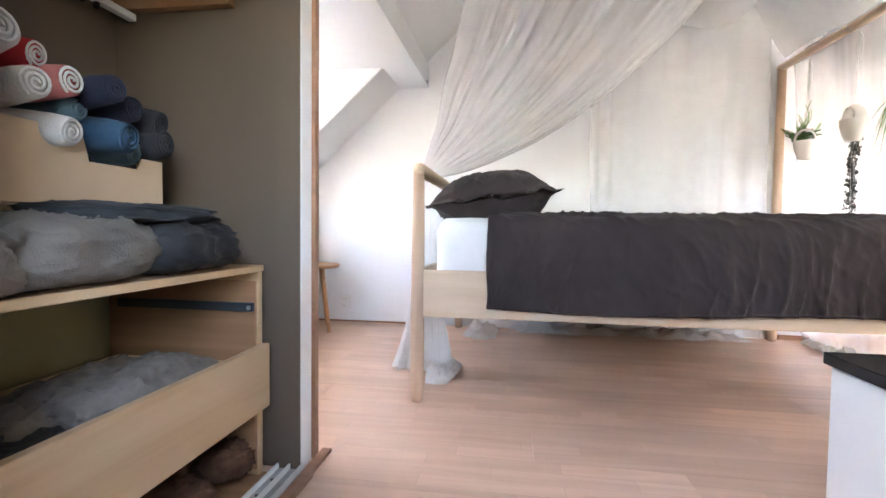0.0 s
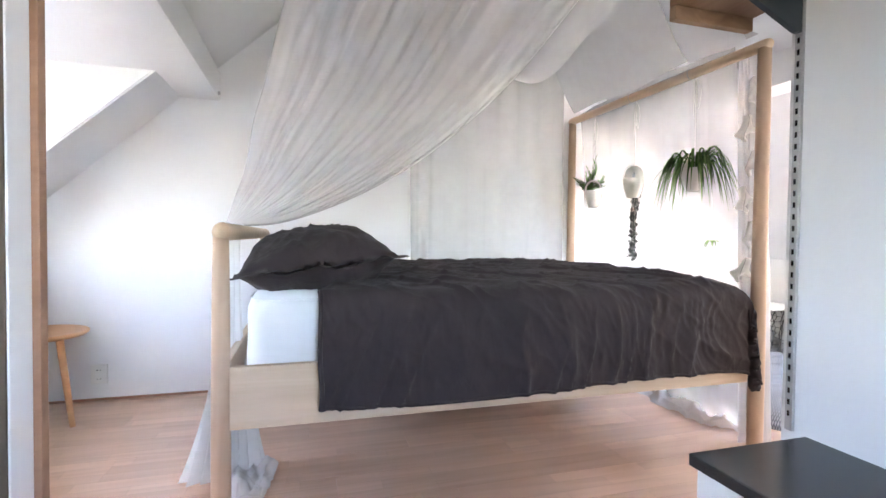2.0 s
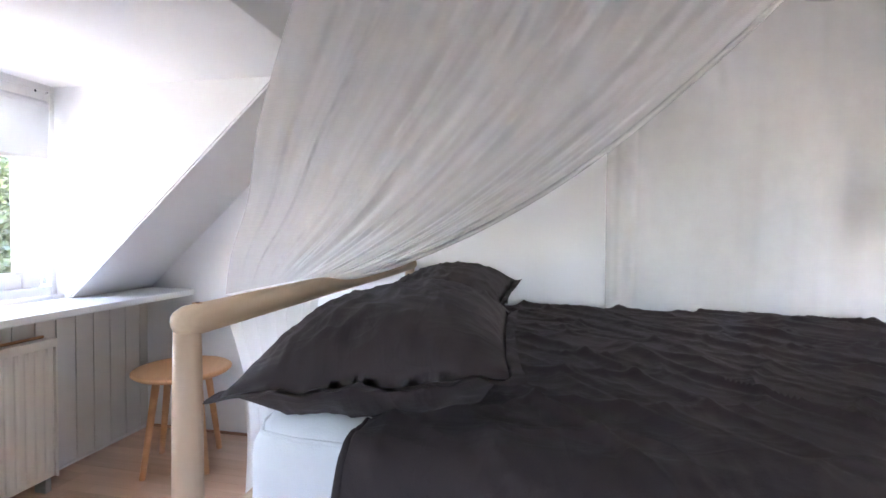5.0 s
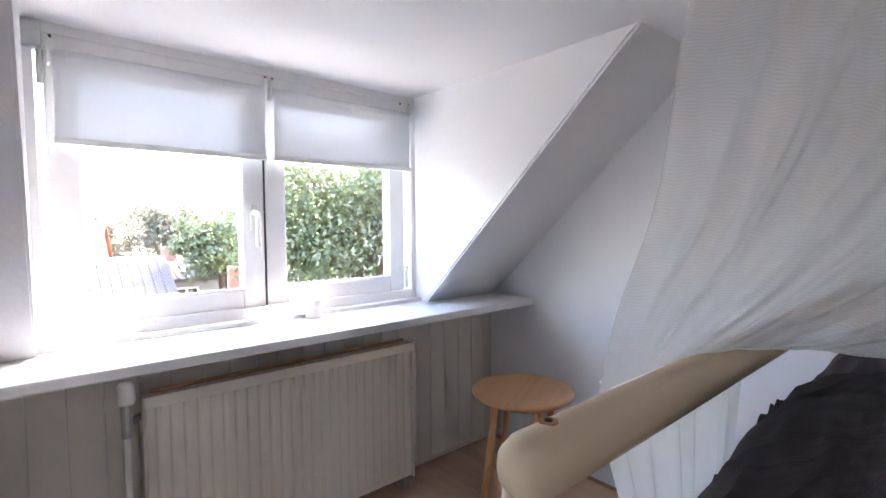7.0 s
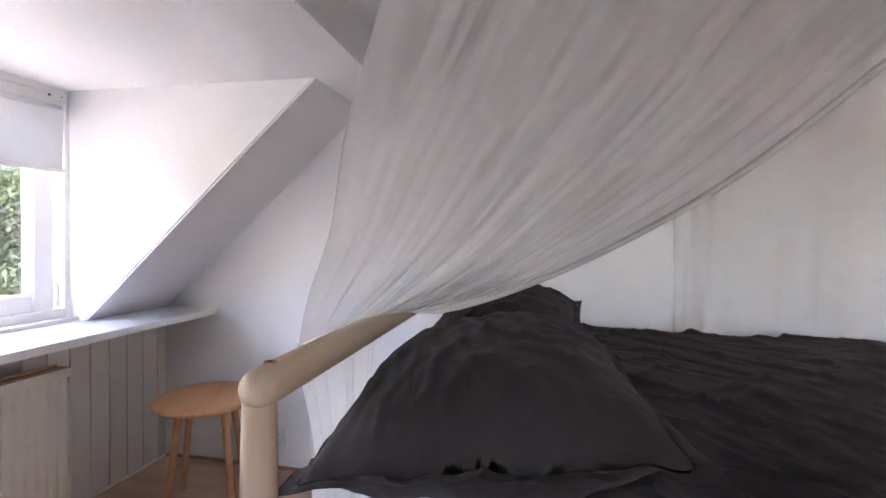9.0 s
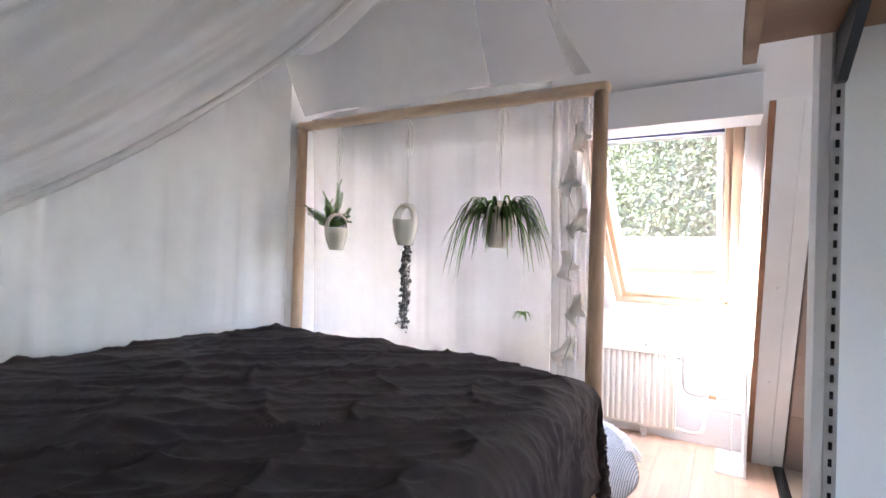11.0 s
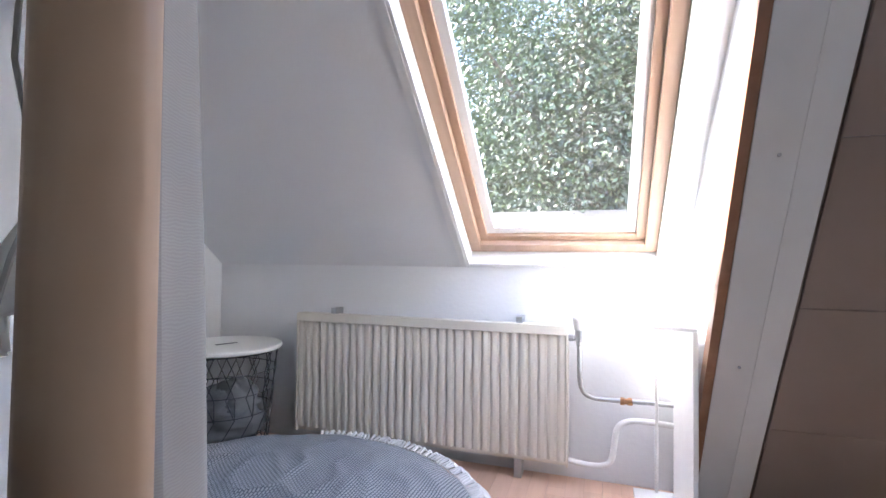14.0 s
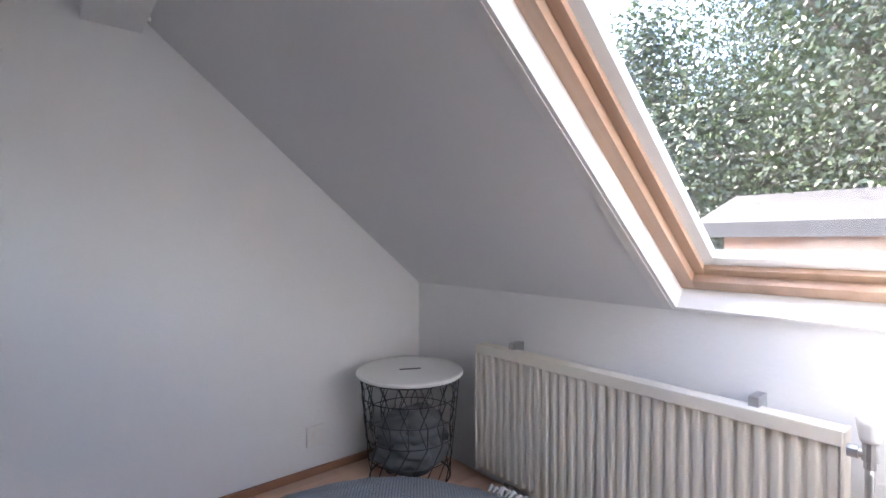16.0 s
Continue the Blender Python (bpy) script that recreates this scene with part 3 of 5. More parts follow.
part("return_pipe", tube([along([(3.905, 2.262, 0.092), (3.908, 2.19, 0.082), (3.912, 2.135, 0.086), (3.915, 2.108, 0.11), (3.917, 2.098, 0.17), (3.918, 2.088, 0.222), (3.92, 2.055, 0.250), (3.921, 1.99, 0.256), (3.924, 1.87, 0.248)], i / 36) for i in range(37)], 0.0105, 10), GLOSS, v2, "white painted return pipe", True)

# ---- skylight ----
SLOPE = math.degrees(math.atan(0.82))
sl = thing("window_2", "tilted roof window with varnished pine frame", "window", (X_KNEE - 0.005, (SY0 + SY1) / 2, 0.80 + 0.82 * 0.005), 0, kind="structure")
sl.matrix_basis = pose(X_KNEE - 0.01, (SY0 + SY1) / 2, 0.808, 0, SLOPE, 0) @ pose(0, 0, 0, 0, 0, 180)
# local x runs up the slope, local z points outward
SLEN, SW = (X_KNEE - 0.01 - SX1) / math.cos(radians(SLOPE)), SY1 - SY0


def sky_frame(w, z0, z1, ins, material, name, lo=0.0, hi=0.0):
    bm = bmesh.new()
    a, b, y0, y1 = ins + lo, SLEN - ins - hi, -SW / 2 + ins, SW / 2 - ins
    box(bm, a, b, y0, y0 + w, z0, z1, 0.002)
    box(bm, a, b, y1 - w, y1, z0, z1, 0.002)
    box(bm, a, a + w, y0 + w, y1 - w, z0, z1, 0.002)
    box(bm, b - w, b, y0 + w, y1 - w, z0, z1, 0.002)
    return part(name, bm, material, sl)


sky_frame(0.012, -0.004, 0.085, 0.001, GLOSS, "reveal")
sky_frame(0.042, 0.060, 0.155, 0.013, SKYWOOD, "window_frame", 0.004)
sky_frame(0.030, 0.085, 0.150, 0.056, SKYWOOD, "sash")
sky_frame(0.040, 0.100, 0.128, 0.078, GLOSS, "glazing_bead")
rr = random.Random(3)
for sg in (-1, 1):
    bm, prev = bmesh.new(), None
    for k in range(41):
        x = SLEN * k / 40
        e = SW / 2 + 0.026 + 0.0025 * nz(x * 9, sg) + (0.003 if rr.random() < 0.2 else 0.0)
        row = [bm.verts.new((x, sg * (SW / 2 - 0.001), -0.001)), bm.verts.new((x, sg * (SW / 2 - 0.001), -0.006)), bm.verts.new((x, sg * e, -0.005)), bm.verts.new((x, sg * e, -0.001))]
        if prev:
            for a in range(4):
                bm.faces.new((prev[a], prev[(a + 1) % 4], row[(a + 1) % 4], row[a]))
        prev = row
    part("plaster_edge", bm, GLOSS, sl)
pn = part("pane", block(0.11, SLEN - 0.11, -SW / 2 + 0.11, SW / 2 - 0.11, 0.118, 0.124), DUSTY, sl)
pn.visible_shadow = False
part("blind_roll", tube([(SLEN - 0.115, -SW / 2 + 0.09, 0.085), (SLEN - 0.125, SW / 2 - 0.09, 0.085)], 0.016, 10), mat("dark_blue_blind_cloth", (0.03, 0.04, 0.12), 0.8), sl, "rolled dark blue blind")
part("blind_rail", block(SLEN - 0.16, SLEN - 0.145, -SW / 2 + 0.09, SW / 2 - 0.09, 0.075, 0.095, 0.003), GLOSS, sl)

# bathroom lining: a steep plane from the floor up to the roof slope, closed towards the bedroom by a side panel
def x_lining(z):
    return 3.87 - 0.605 * z


Z_MEET = 1.76
fr = thing("bathroom_frame", "white frame with brown pine edge beside the skylight", "door frame", kind="structure")
setting("wall_bathroom_lining", prism([(x_lining(0), 0.0), (x_lining(Z_MEET), Z_MEET), (x_lining(Z_MEET) + 0.04, Z_MEET), (x_lining(0) + 0.04, 0.0)], Y_NEAR, 1.70), GROUT, "steep bathroom lining behind the tiles")
part("side_panel", prism([(x_lining(0) + 0.012, 0.0), (x_lining(Z_MEET) + 0.012, Z_MEET - 0.01), (X_KNEE, 0.80), (X_KNEE, 0.0)], 1.845, 1.868), WHITE, fr)


def follow(y0, y1, off, thick, material, name):
    top = 2.05
    pts = [(x_lining(0) - off, 0.0), (x_lining(top) - off, top), (x_lining(top) - off + thick, top), (x_lining(0) - off + thick, 0.0)]
    return part(name, prism(pts, y0, y1), material, fr)


follow(1.853, 1.876, 0.020, 0.055, TRIMWOOD, "wood_edge")
follow(1.765, 1.852, 0.022, 0.06, GLOSS, "white_board")
follow(1.705, 1.763, 0.018, 0.06, GLOSS, "white_strip")
for z in (0.55, 1.05):
    part("screw", tube([(x_lining(z) - 0.026, 1.80, z), (x_lining(z) - 0.016, 1.80, z)], 0.004, 6), METAL, fr)
part("threshold", block(X_STAIR + 0.09, 3.84, 1.70, 1.745, 0.0, 0.012, 0.003), BLACK, fr, "black rubber threshold")

# ---- bed ----
BX0, BX1, BY0, BY1 = 0.153, 2.243, 2.395, 3.895
bed = thing("canopy_bed", "pale birch four-poster bed frame with round posts", "bed")
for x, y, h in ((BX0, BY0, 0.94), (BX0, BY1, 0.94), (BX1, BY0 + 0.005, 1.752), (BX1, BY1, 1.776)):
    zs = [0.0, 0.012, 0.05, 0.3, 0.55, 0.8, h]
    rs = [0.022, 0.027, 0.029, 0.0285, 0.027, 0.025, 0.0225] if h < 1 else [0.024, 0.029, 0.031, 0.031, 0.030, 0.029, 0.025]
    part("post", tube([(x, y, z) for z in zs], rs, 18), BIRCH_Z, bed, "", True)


def capsule(a, b, r, n=16):
    a, b = Vector(a), Vector(b)
    d = (b - a).normalized()
    ks = [0.0, 0.3, 0.6, 0.85, 1.0]
    pts = [a - d * r * math.sqrt(max(0, 1 - k * k)) for k in ks] + [b + d * r * math.sqrt(max(0, 1 - k * k)) for k in reversed(ks)]
    return tube(pts, [max(0.001, r * k) for k in ks] + [max(0.001, r * k) for k in reversed(ks)], n)


part("head_rail", capsule((BX0 + 0.003, BY0 - 0.002, 0.955), (BX0 + 0.003, BY1 + 0.01, 0.958), 0.028), BIRCH_Y, bed, "", True)
part("top_rail", capsule((BX1, BY0 - 0.005, 1.764), (BX1, BY1 + 0.012, 1.79), 0.024), BIRCH_Y, bed, "", True)
part("side_rail", block(BX0 + 0.025, BX1 - 0.02, BY0 - 0.012, BY0 + 0.016, 0.352, 0.545, 0.005), BIRCH, bed)
part("side_rail", block(BX0 + 0.025, BX1 - 0.02, BY1 - 0.016, BY1 + 0.012, 0.352, 0.545, 0.005), BIRCH, bed)
part("end_rail", block(BX0 - 0.012, BX0 + 0.016, BY0 + 0.025, BY1 - 0.02, 0.352, 0.545, 0.005), BIRCH_Y, bed)
part("end_rail", block(BX1 - 0.016, BX1 + 0.012, BY0 + 0.03, BY1 - 0.02, 0.352, 0.545, 0.005), BIRCH_Y, bed)
for k in range(15):
    x = lerp(BX0 + 0.09, BX1 - 0.09, k / 14)
    part("slat", block(x - 0.035, x + 0.035, BY0 + 0.02, BY1 - 0.02, 0.432, 0.446), BIRCH_Y, bed)
for y in (BY0 + 0.045, BY1 - 0.045):
    part("plug_hole", tube([(BX0, y - 0.02, 0.981), (BX0, y - 0.02, 0.9835)], 0.0085, 10), SHADEDPINE, bed)
    part("dowel", tube([(BX0, y - 0.02, 0.982), (BX0, y - 0.02, 0.9845)], 0.0035, 8), BLACK, bed)

mt = thing("mattress", "white mattress in a fitted cotton sheet", "mattress")


def mattress_pt(u, v):
    # u around the outline height, v round the plan
    a = v * 2 * math.pi
    hx, hy = 0.962, 0.708
    ca, sa = math.cos(a), math.sin(a)
    k = (abs(ca) ** 26 + abs(sa) ** 26) ** (-1 / 26)
    f = 1.0 if u < 0.55 else 1 - (u - 0.55) / 0.45
    e = 0.03 * (1 - min(1, u / 0.12)) ** 2 + (0.035 * (max(0, u - 0.42) / 0.13) ** 2 if u < 0.55 else 0.035)
    z = 0.447 + 0.315 * min(1, u / 0.55)
    if u >= 0.55:
        z = 0.762 + 0.012 * (1 - f) + 0.006 * nz(ca * k * 4 * f, sa * k * 3 * f)
    wr = 0.006 * nz(a * 6, u * 5, 3)
    return (1.172 + (hx - e) * ca * k * f + wr, 3.15 + (hy - e + wr) * sa * k * f, z)


part("body", sheetgrid(22, 200, mattress_pt), SHEET, mt, "", True)

part("piping", tube([Vector(mattress_pt(0.50, i / 120)) + Vector((0, 0, 0.003)) for i in range(121)], 0.0035, 6, None, False), SHEET, mt, "stitched white edge", True)

# duvet: lies over the mattress, hangs down on the near side and over the foot
duvet = thing("duvet", "crumpled charcoal linen duvet hanging over the bed side", "duvet")


def duvet_pt(u, v):
    # u along the bed, v from the wall side to the hanging hem
    L = 1.96
    s = u * L
    x0 = 0.445
    top = 0.783
    dz = 0.0
    if s < 1.615:
        x = x0 + s
    else:
        q = s - 1.615
        a = min(q / 0.10, math.pi / 2)
        x = x0 + 1.615 + 0.10 * math.sin(a) + 0.01 * max(0, q - 0.157)
        dz = 0.10 * (1 - math.cos(a)) + max(0, q - 0.157)
    W = 1.84
    w = v * W
    yb = BY1 - 0.03
    flat = 1.412
    hang = 0.0
    y = yb - min(w, flat)
    out = 0.0
    if w > flat:
        q = w - flat
        a = min(q / 0.08, math.pi / 2)
        y = yb - flat - 0.08 * math.sin(a) - 0.01 * max(0, q - 0.126)
        hang = 0.08 * (1 - math.cos(a)) + max(0, q - 0.126) * (0.97 + 0.04 * math.sin(u * 7))
        out = min(1, q / 0.15)
    z = top - max(dz, hang) - 0.25 * min(dz, hang)
    # puff and creases
    puff = 0.009 * nz(s * 1.6, w * 1.6, 1.0) + 0.010 * math.sin(math.pi * min(1, w / flat)) - 0.016 * (w / flat)
    cr = 0.0
    ac, al = (s - w) * 0.7, (s + w) * 0.7
    ac += 0.10 * nz(s * 1.5, w * 1.5, 21)
    cr += 0.016 * (1 - abs(nz(ac * 6.0, al * 1.0, 7.0))) ** 11
    cr += 0.007 * (1 - abs(nz(ac * 12.0 + 3, al * 1.8, 11.0))) ** 10
    cr += 0.011 * (1 - abs(nz(s * 4 - w * 1.5, w * 4.5 + s, 13.0))) ** 16
    cr += 0.003 * (1 - abs(nz(s * 13 + w * 4, w * 9 - s * 4, 17.0))) ** 9
    cr += 0.002 * nz(s * 10, w * 9, 2.0)
    fs = s * 10 + 2.2 * nz(s * 2, w * 1.5, 9)
    low = min(1, max(0, (w - flat) / 0.4))
    wave = out * (0.016 * (1 - abs(nz(fs * 0.40 - w * 1.6, w * 1.6, 4))) ** 10 + 0.020 * low * (1 - abs(nz(fs * 0.9 + w * 2.5, w * 2.0, 15))) ** 9 + 0.007 * (1 - abs(nz(fs * 1.9 - w * 3, w * 4, 25))) ** 10 + 0.006 * (1 + nz(s * 4, w * 2, 3)))
    end = min(1, max(0, (s - 1.66) / 0.1))
    wave2 = 0.016 * end * nz(w * 6, s * 1.5, 8)
    z += (puff + cr) * (1 - out * 0.85) * (1 - 0.8 * end)
    y += -wave - out * cr * 0.4
    x += wave2 + end * cr * 0.6
    head = max(0, 1 - s / 0.05)
    z -= 0.03 * head * (1 - out)
    x += 0.012 * nz(w * 7, 1, 2) * max(0, 1 - s / 0.3)
    return (x, y, z)


ob = part("cover", sheetgrid(260, 230, duvet_pt), DUVET, duvet, "", True)
md = ob.modifiers.new("thick", "SOLIDIFY")
md.thickness, md.offset = 0.018, -1
part("hem", tube([Vector(duvet_pt(i / 240, 1.0)) + Vector((0, 0.004, -0.002)) for i in range(241)], 0.0075, 6), DUVET, duvet, "doubled stitched hem", True)
part("head_hem", tube([Vector(duvet_pt(0.0, 0.03 + 0.97 * i / 160)) + Vector((-0.001, 0, -0.004)) for i in range(161)], 0.008, 6), DUVET, duvet, "doubled stitched hem", True)


def pillow(at, rx, ry, rz, sx, sy, h, seed):
    p = thing("pillow", "charcoal linen pillow with a loose flange edge", "pillow", group="bed pillows")
    p.matrix_basis = pose(*at, rx, ry, rz)
    bm = bmesh.new()

    def side(sg):
        def fn(u, v):
            a, b = u * 2 - 1, v * 2 - 1
            k = 1 - 0.055 * (1 - abs(b) ** 2) * abs(a) ** 3
            k2 = 1 - 0.055 * (1 - abs(a) ** 2) * abs(b) ** 3
            a2, b2 = min(1, abs(a) / 0.90), min(1, abs(b) / 0.92)
            t = max(0, (1 - a2 ** 2.3)) ** 0.62 * max(0, (1 - b2 ** 2.3)) ** 0.62
            w = 0.014 * nz(a * 3 + seed, b * 3, sg) + 0.009 * (1 - abs(nz(a * 3.2 + b * 1.8 + seed, b * 4 - a * 1.6, 3 + sg))) ** 7 + 0.006 * (1 - abs(nz(a * 7 + seed, b * 3, 6 + sg))) ** 5
            edge = 0.022 * nz(a * 5 + seed, b * 5, 5) * max(abs(a), abs(b)) ** 6 - 0.02 * max(0, abs(a) - 0.88) * 8 * 0.15
            return (a * sx * k, b * sy * k2, sg * (t * h + w * min(1, t * 2)) + edge + 0.003 * sg)
        return fn
    sheetgrid(64, 64, side(1), bm)
    sheetgrid(64, 64, side(-1), bm)
    bmesh.ops.remove_doubles(bm, verts=bm.verts, dist=0.0065)
    part("cover", bm, DUVET, p, "", True)
    return p


pillow((0.432, 2.785, 0.848), 0, -7, 3, 0.29, 0.372, 0.13, 1.0)
pillow((0.405, 3.50, 0.850), 4, -8, -4, 0.27, 0.35, 0.125, 6.0)

# ---- netting round the bed ----
net = thing("bed_canopy", "sheer white netting draped over and around the bed", "canopy")
LEFT = [(0.152, 2.50, 0.988), (0.182, 2.475, 1.07), (0.213, 2.48, 1.17), (0.235, 2.48, 1.31), (0.27, 2.49, 1.45), (0.305, 2.53, 1.64), (0.39, 2.56, 2.0), (0.50, 2.58, 2.44)]
HEM = [(0.158, 2.95, 0.988), (0.30, 2.82, 1.000), (0.46, 2.78, 1.052), (0.66, 2.785, 1.148), (0.86, 2.775, 1.275), (1.08, 2.775, 1.46), (1.27, 2.775, 1.65), (1.50, 2.775, 1.93), (1.90, 2.80, 2.44)]


def fan(u, v):
    a, b = along(LEFT, v), along(HEM, v)
    p = a.lerp(b, u)
    g = min(1, v * 2.2)
    mid = math.sin(math.pi * u)
    ph = u * 2 * math.pi * 8 + 2.2 * nz(u * 4, v * 0.8, 2)
    fold = 0.75 * math.sin(ph) + 0.35 * math.sin(ph * 2.3 + 2.0 * nz(u * 7, v * 0.7, 4)) + 0.35 * nz(u * 18, v * 0.6, 5)
    amp = (0.011 + 0.015 * v) * mid ** 0.5 * min(1, v * 5)
    p.y += fold * amp + 0.01 * mid * g * (1 - v)
    p.x -= fold * amp * 0.4 * mid
    p.z -= 0.03 * mid * g * (1 - v) * u
    return p


part("side_panel", sheetgrid(260, 70, fan), NET, net, "", True)
part("hem", tube([along(HEM, i / 50) + Vector((0, -0.004, 0)) for i in range(51)], 0.0065, 8), NET, net, "", True)


def tail(u, v):
    a = Vector((0.142 - 0.012 * abs(math.sin(u * 9)), lerp(2.50, 2.95, u), 0.980))
    b = Vector((lerp(-0.06, 0.24, u ** 0.8), lerp(2.80, 2.66, u) + 0.22 * u * u, 0.012))
    k = v ** 0.9
    p = a.lerp(b, k)
    p.x = lerp(a.x, b.x, v ** 1.8)
    gather = 1 - 0.35 * math.sin(math.pi * min(1, v * 1.3))
    p.y = lerp(2.70, p.y, gather)
    f = math.sin(u * 38 + 2 * nz(u * 5, v, 1)) * (0.010 + 0.016 * v)
    p.x += f
    p.y += f * 0.6
    if v > 0.93:
        p.z = max(0.008, p.z + 0.01 * nz(u * 12, v * 20, 4))
    return p


part("tail", sheetgrid(110, 40, tail), NET_DENSE, net, "", True)


def wall_net(u, v):
    x = lerp(1.055, 2.19, u)
    z = lerp(2.42, 0.01, v)
    z = min(z, z_right(x) - 0.02)
    ga = math.exp(-((u - 0.11) / 0.10) ** 2)
    f = (0.004 + 0.020 * ga) * (1 + math.sin(u * (46 + 20 * ga) + 3 * nz(u * 4, v * 0.4, 3))) + 0.003 * nz(u * 30, v, 2)
    return (x + 0.012 * nz(u * 9, v * 2), Y_FAR - 0.014 - max(0, f) * 0.9, z)


part("back_panel", sheetgrid(140, 24, wall_net), NET_THIN, net, "", True)


def foot_net(u, v):
    y = lerp(2.60, 3.90, u)
    z = lerp(1.84 + 0.03 * math.sin(u * 3), 0.012, v)
    f = 0.007 * math.sin(u * 34 + 3 * nz(u * 4, v * 0.5, 3)) + 0.010 * nz(u * 9, v * 0.6, 8) + 0.003 * nz(u * 44, v, 2)
    x = 2.30 + 0.09 * v ** 0.6 + f + (0.10 * max(0, v - 0.93) / 0.07 * (0.5 + nz(u * 9, 1)))
    return (x, y, z)


part("foot_panel", sheetgrid(150, 24, foot_net), NET_THIN, net, "", True)


def strip(u, v):
    y = lerp(2.455, 2.60, u) - 0.02 * v
    f = (0.034 * math.sin(u * 22 + 2 * nz(u * 3, v, 6)) + 0.02 * nz(u * 9, v * 1.2, 3)) * (0.6 + 0.5 * v)
    return (2.328 + 0.035 * v + f, y + 0.01 * nz(u * 6, v * 3), lerp(1.80, 0.012, v))


part("gathered_edge", sheetgrid(60, 30, strip), NET, net, "", True)


def lobe(u, v):
    x, y = lerp(0.95, 2.26, u), lerp(2.84, 3.90, v)
    top = min(2.42, z_right(x) - 0.03)
    z = top - 0.60 * math.exp(-((x - 1.62) ** 2 / 0.12 + (y - 3.22) ** 2 / 0.10)) - 0.42 * math.exp(-((x - 1.32) ** 2 / 0.06 + (y - 3.62) ** 2 / 0.10)) - 0.33 * math.exp(-((x - 2.28) ** 2 / 0.06))
    z += 0.006 * math.sin(x * 14 + y * 9)
    return (x, y, max(z, 1.60))


part("roof_panel", sheetgrid(60, 50, lobe), NET_THIN, net, "", True)


def swag(u, v):
    a = Vector((BX1 + 0.01, lerp(2.44, 2.50, u), 1.828))
    b = Vector((lerp(1.55, 2.30, u), lerp(2.62, 2.62, u), 2.43 - 0.25 * u))
    p = a.lerp(b, v)
    p.z -= 0.10 * math.sin(math.pi * v) * (1 - 0.5 * u)
    f = math.sin(u * 40 + 2 * nz(u * 5, v)) * 0.014 * v
    p.x += f
    p.y += f
    p.z = min(p.z, z_right(p.x) - 0.02)
    return p


part("corner_swag", sheetgrid(80, 24, swag), NET, net, "", True)


def pool(x0, x1, y0, y1, seed):
    def fn(u, v):
        a = u * 2 * math.pi
        r = v * (0.82 + 0.30 * nz(math.cos(a) * 1.6 + seed, math.sin(a) * 1.6, 2) + 0.10 * nz(math.cos(a) * 6, math.sin(a) * 6, seed))
        x, y = (x0 + x1) / 2 + (x1 - x0) / 2 * r * math.cos(a), (y0 + y1) / 2 + (y1 - y0) / 2 * r * math.sin(a)
        e = 1 - v ** 6
        return (x, y, 0.005 + (0.25 + 0.75 * e) * (0.085 * abs(nz(x * 9, y * 9, seed)) + 0.035 * (1 - abs(nz(x * 20, y * 20, seed))) ** 4))
    return fn


for a in ((0.20, 0.48, 3.44, 3.92, 1), (0.45, 1.30, 3.72, 3.93, 4), (1.15, 2.20, 3.72, 3.93, 6), (2.28, 2.60, 2.55, 3.30, 8), (2.30, 2.58, 3.10, 3.90, 9), (0.10, 0.30, 2.52, 3.00, 3)):
    part("floor_pool", sheetgrid(60, 24, pool(*a)), NET_DENSE, net, "", True)

# ---- hanging plants ----
LEAF = leafy("plant_leaf_green", (0.045, 0.115, 0.014), 0.45, 0.4, 0.05)
LEAF2 = leafy("plant_leaf_light", (0.085, 0.17, 0.03), 0.45, 0.4, 0.05)
HEART = leafy("dark_round_leaf", (0.030, 0.034, 0.034), 0.5, 0.1)
SOIL = mat("dark_soil", (0.02, 0.015, 0.01), 0.95)


def hanger(parent, y, ztop, zpot, seed):
    x = BX1 + 0.03
    part("string", tube([(BX1, y, ztop + 0.034), (x + 0.002, y, ztop + 0.012), (x, y + 0.002, 1.70), (x, y, zpot)], 0.0016, 5), STRING, parent)
    part("string_loop", tube([(BX1 + 0.027 * math.cos(a), y + 0.004, ztop + 0.008 + 0.027 * math.sin(a)) for a in [k * math.pi / 6 for k in range(13)]], 0.0018, 5), STRING, parent)
    for k, w in enumerate((0.016, -0.022)):
        part("bow", tube([along([(x, y, 1.765), (x + 0.004, y + w, 1.73), (x + 0.004, y + w * 1.2, 1.67), (x + 0.006, y + w * 0.4, 1.625 - 0.02 * k), (x + 0.004, y + w * 0.1, 1.68), (x, y, 1.765)], i / 16) for i in range(17)], 0.0014, 4), STRING, parent)
    part("string_end", tube([along([(x, y, 1.765), (x + 0.008, y + 0.02, 1.70), (x + 0.006, y + 0.024, 1.60 - 0.02 * seed)], i / 6) for i in range(7)], 0.0013, 4), STRING, parent)


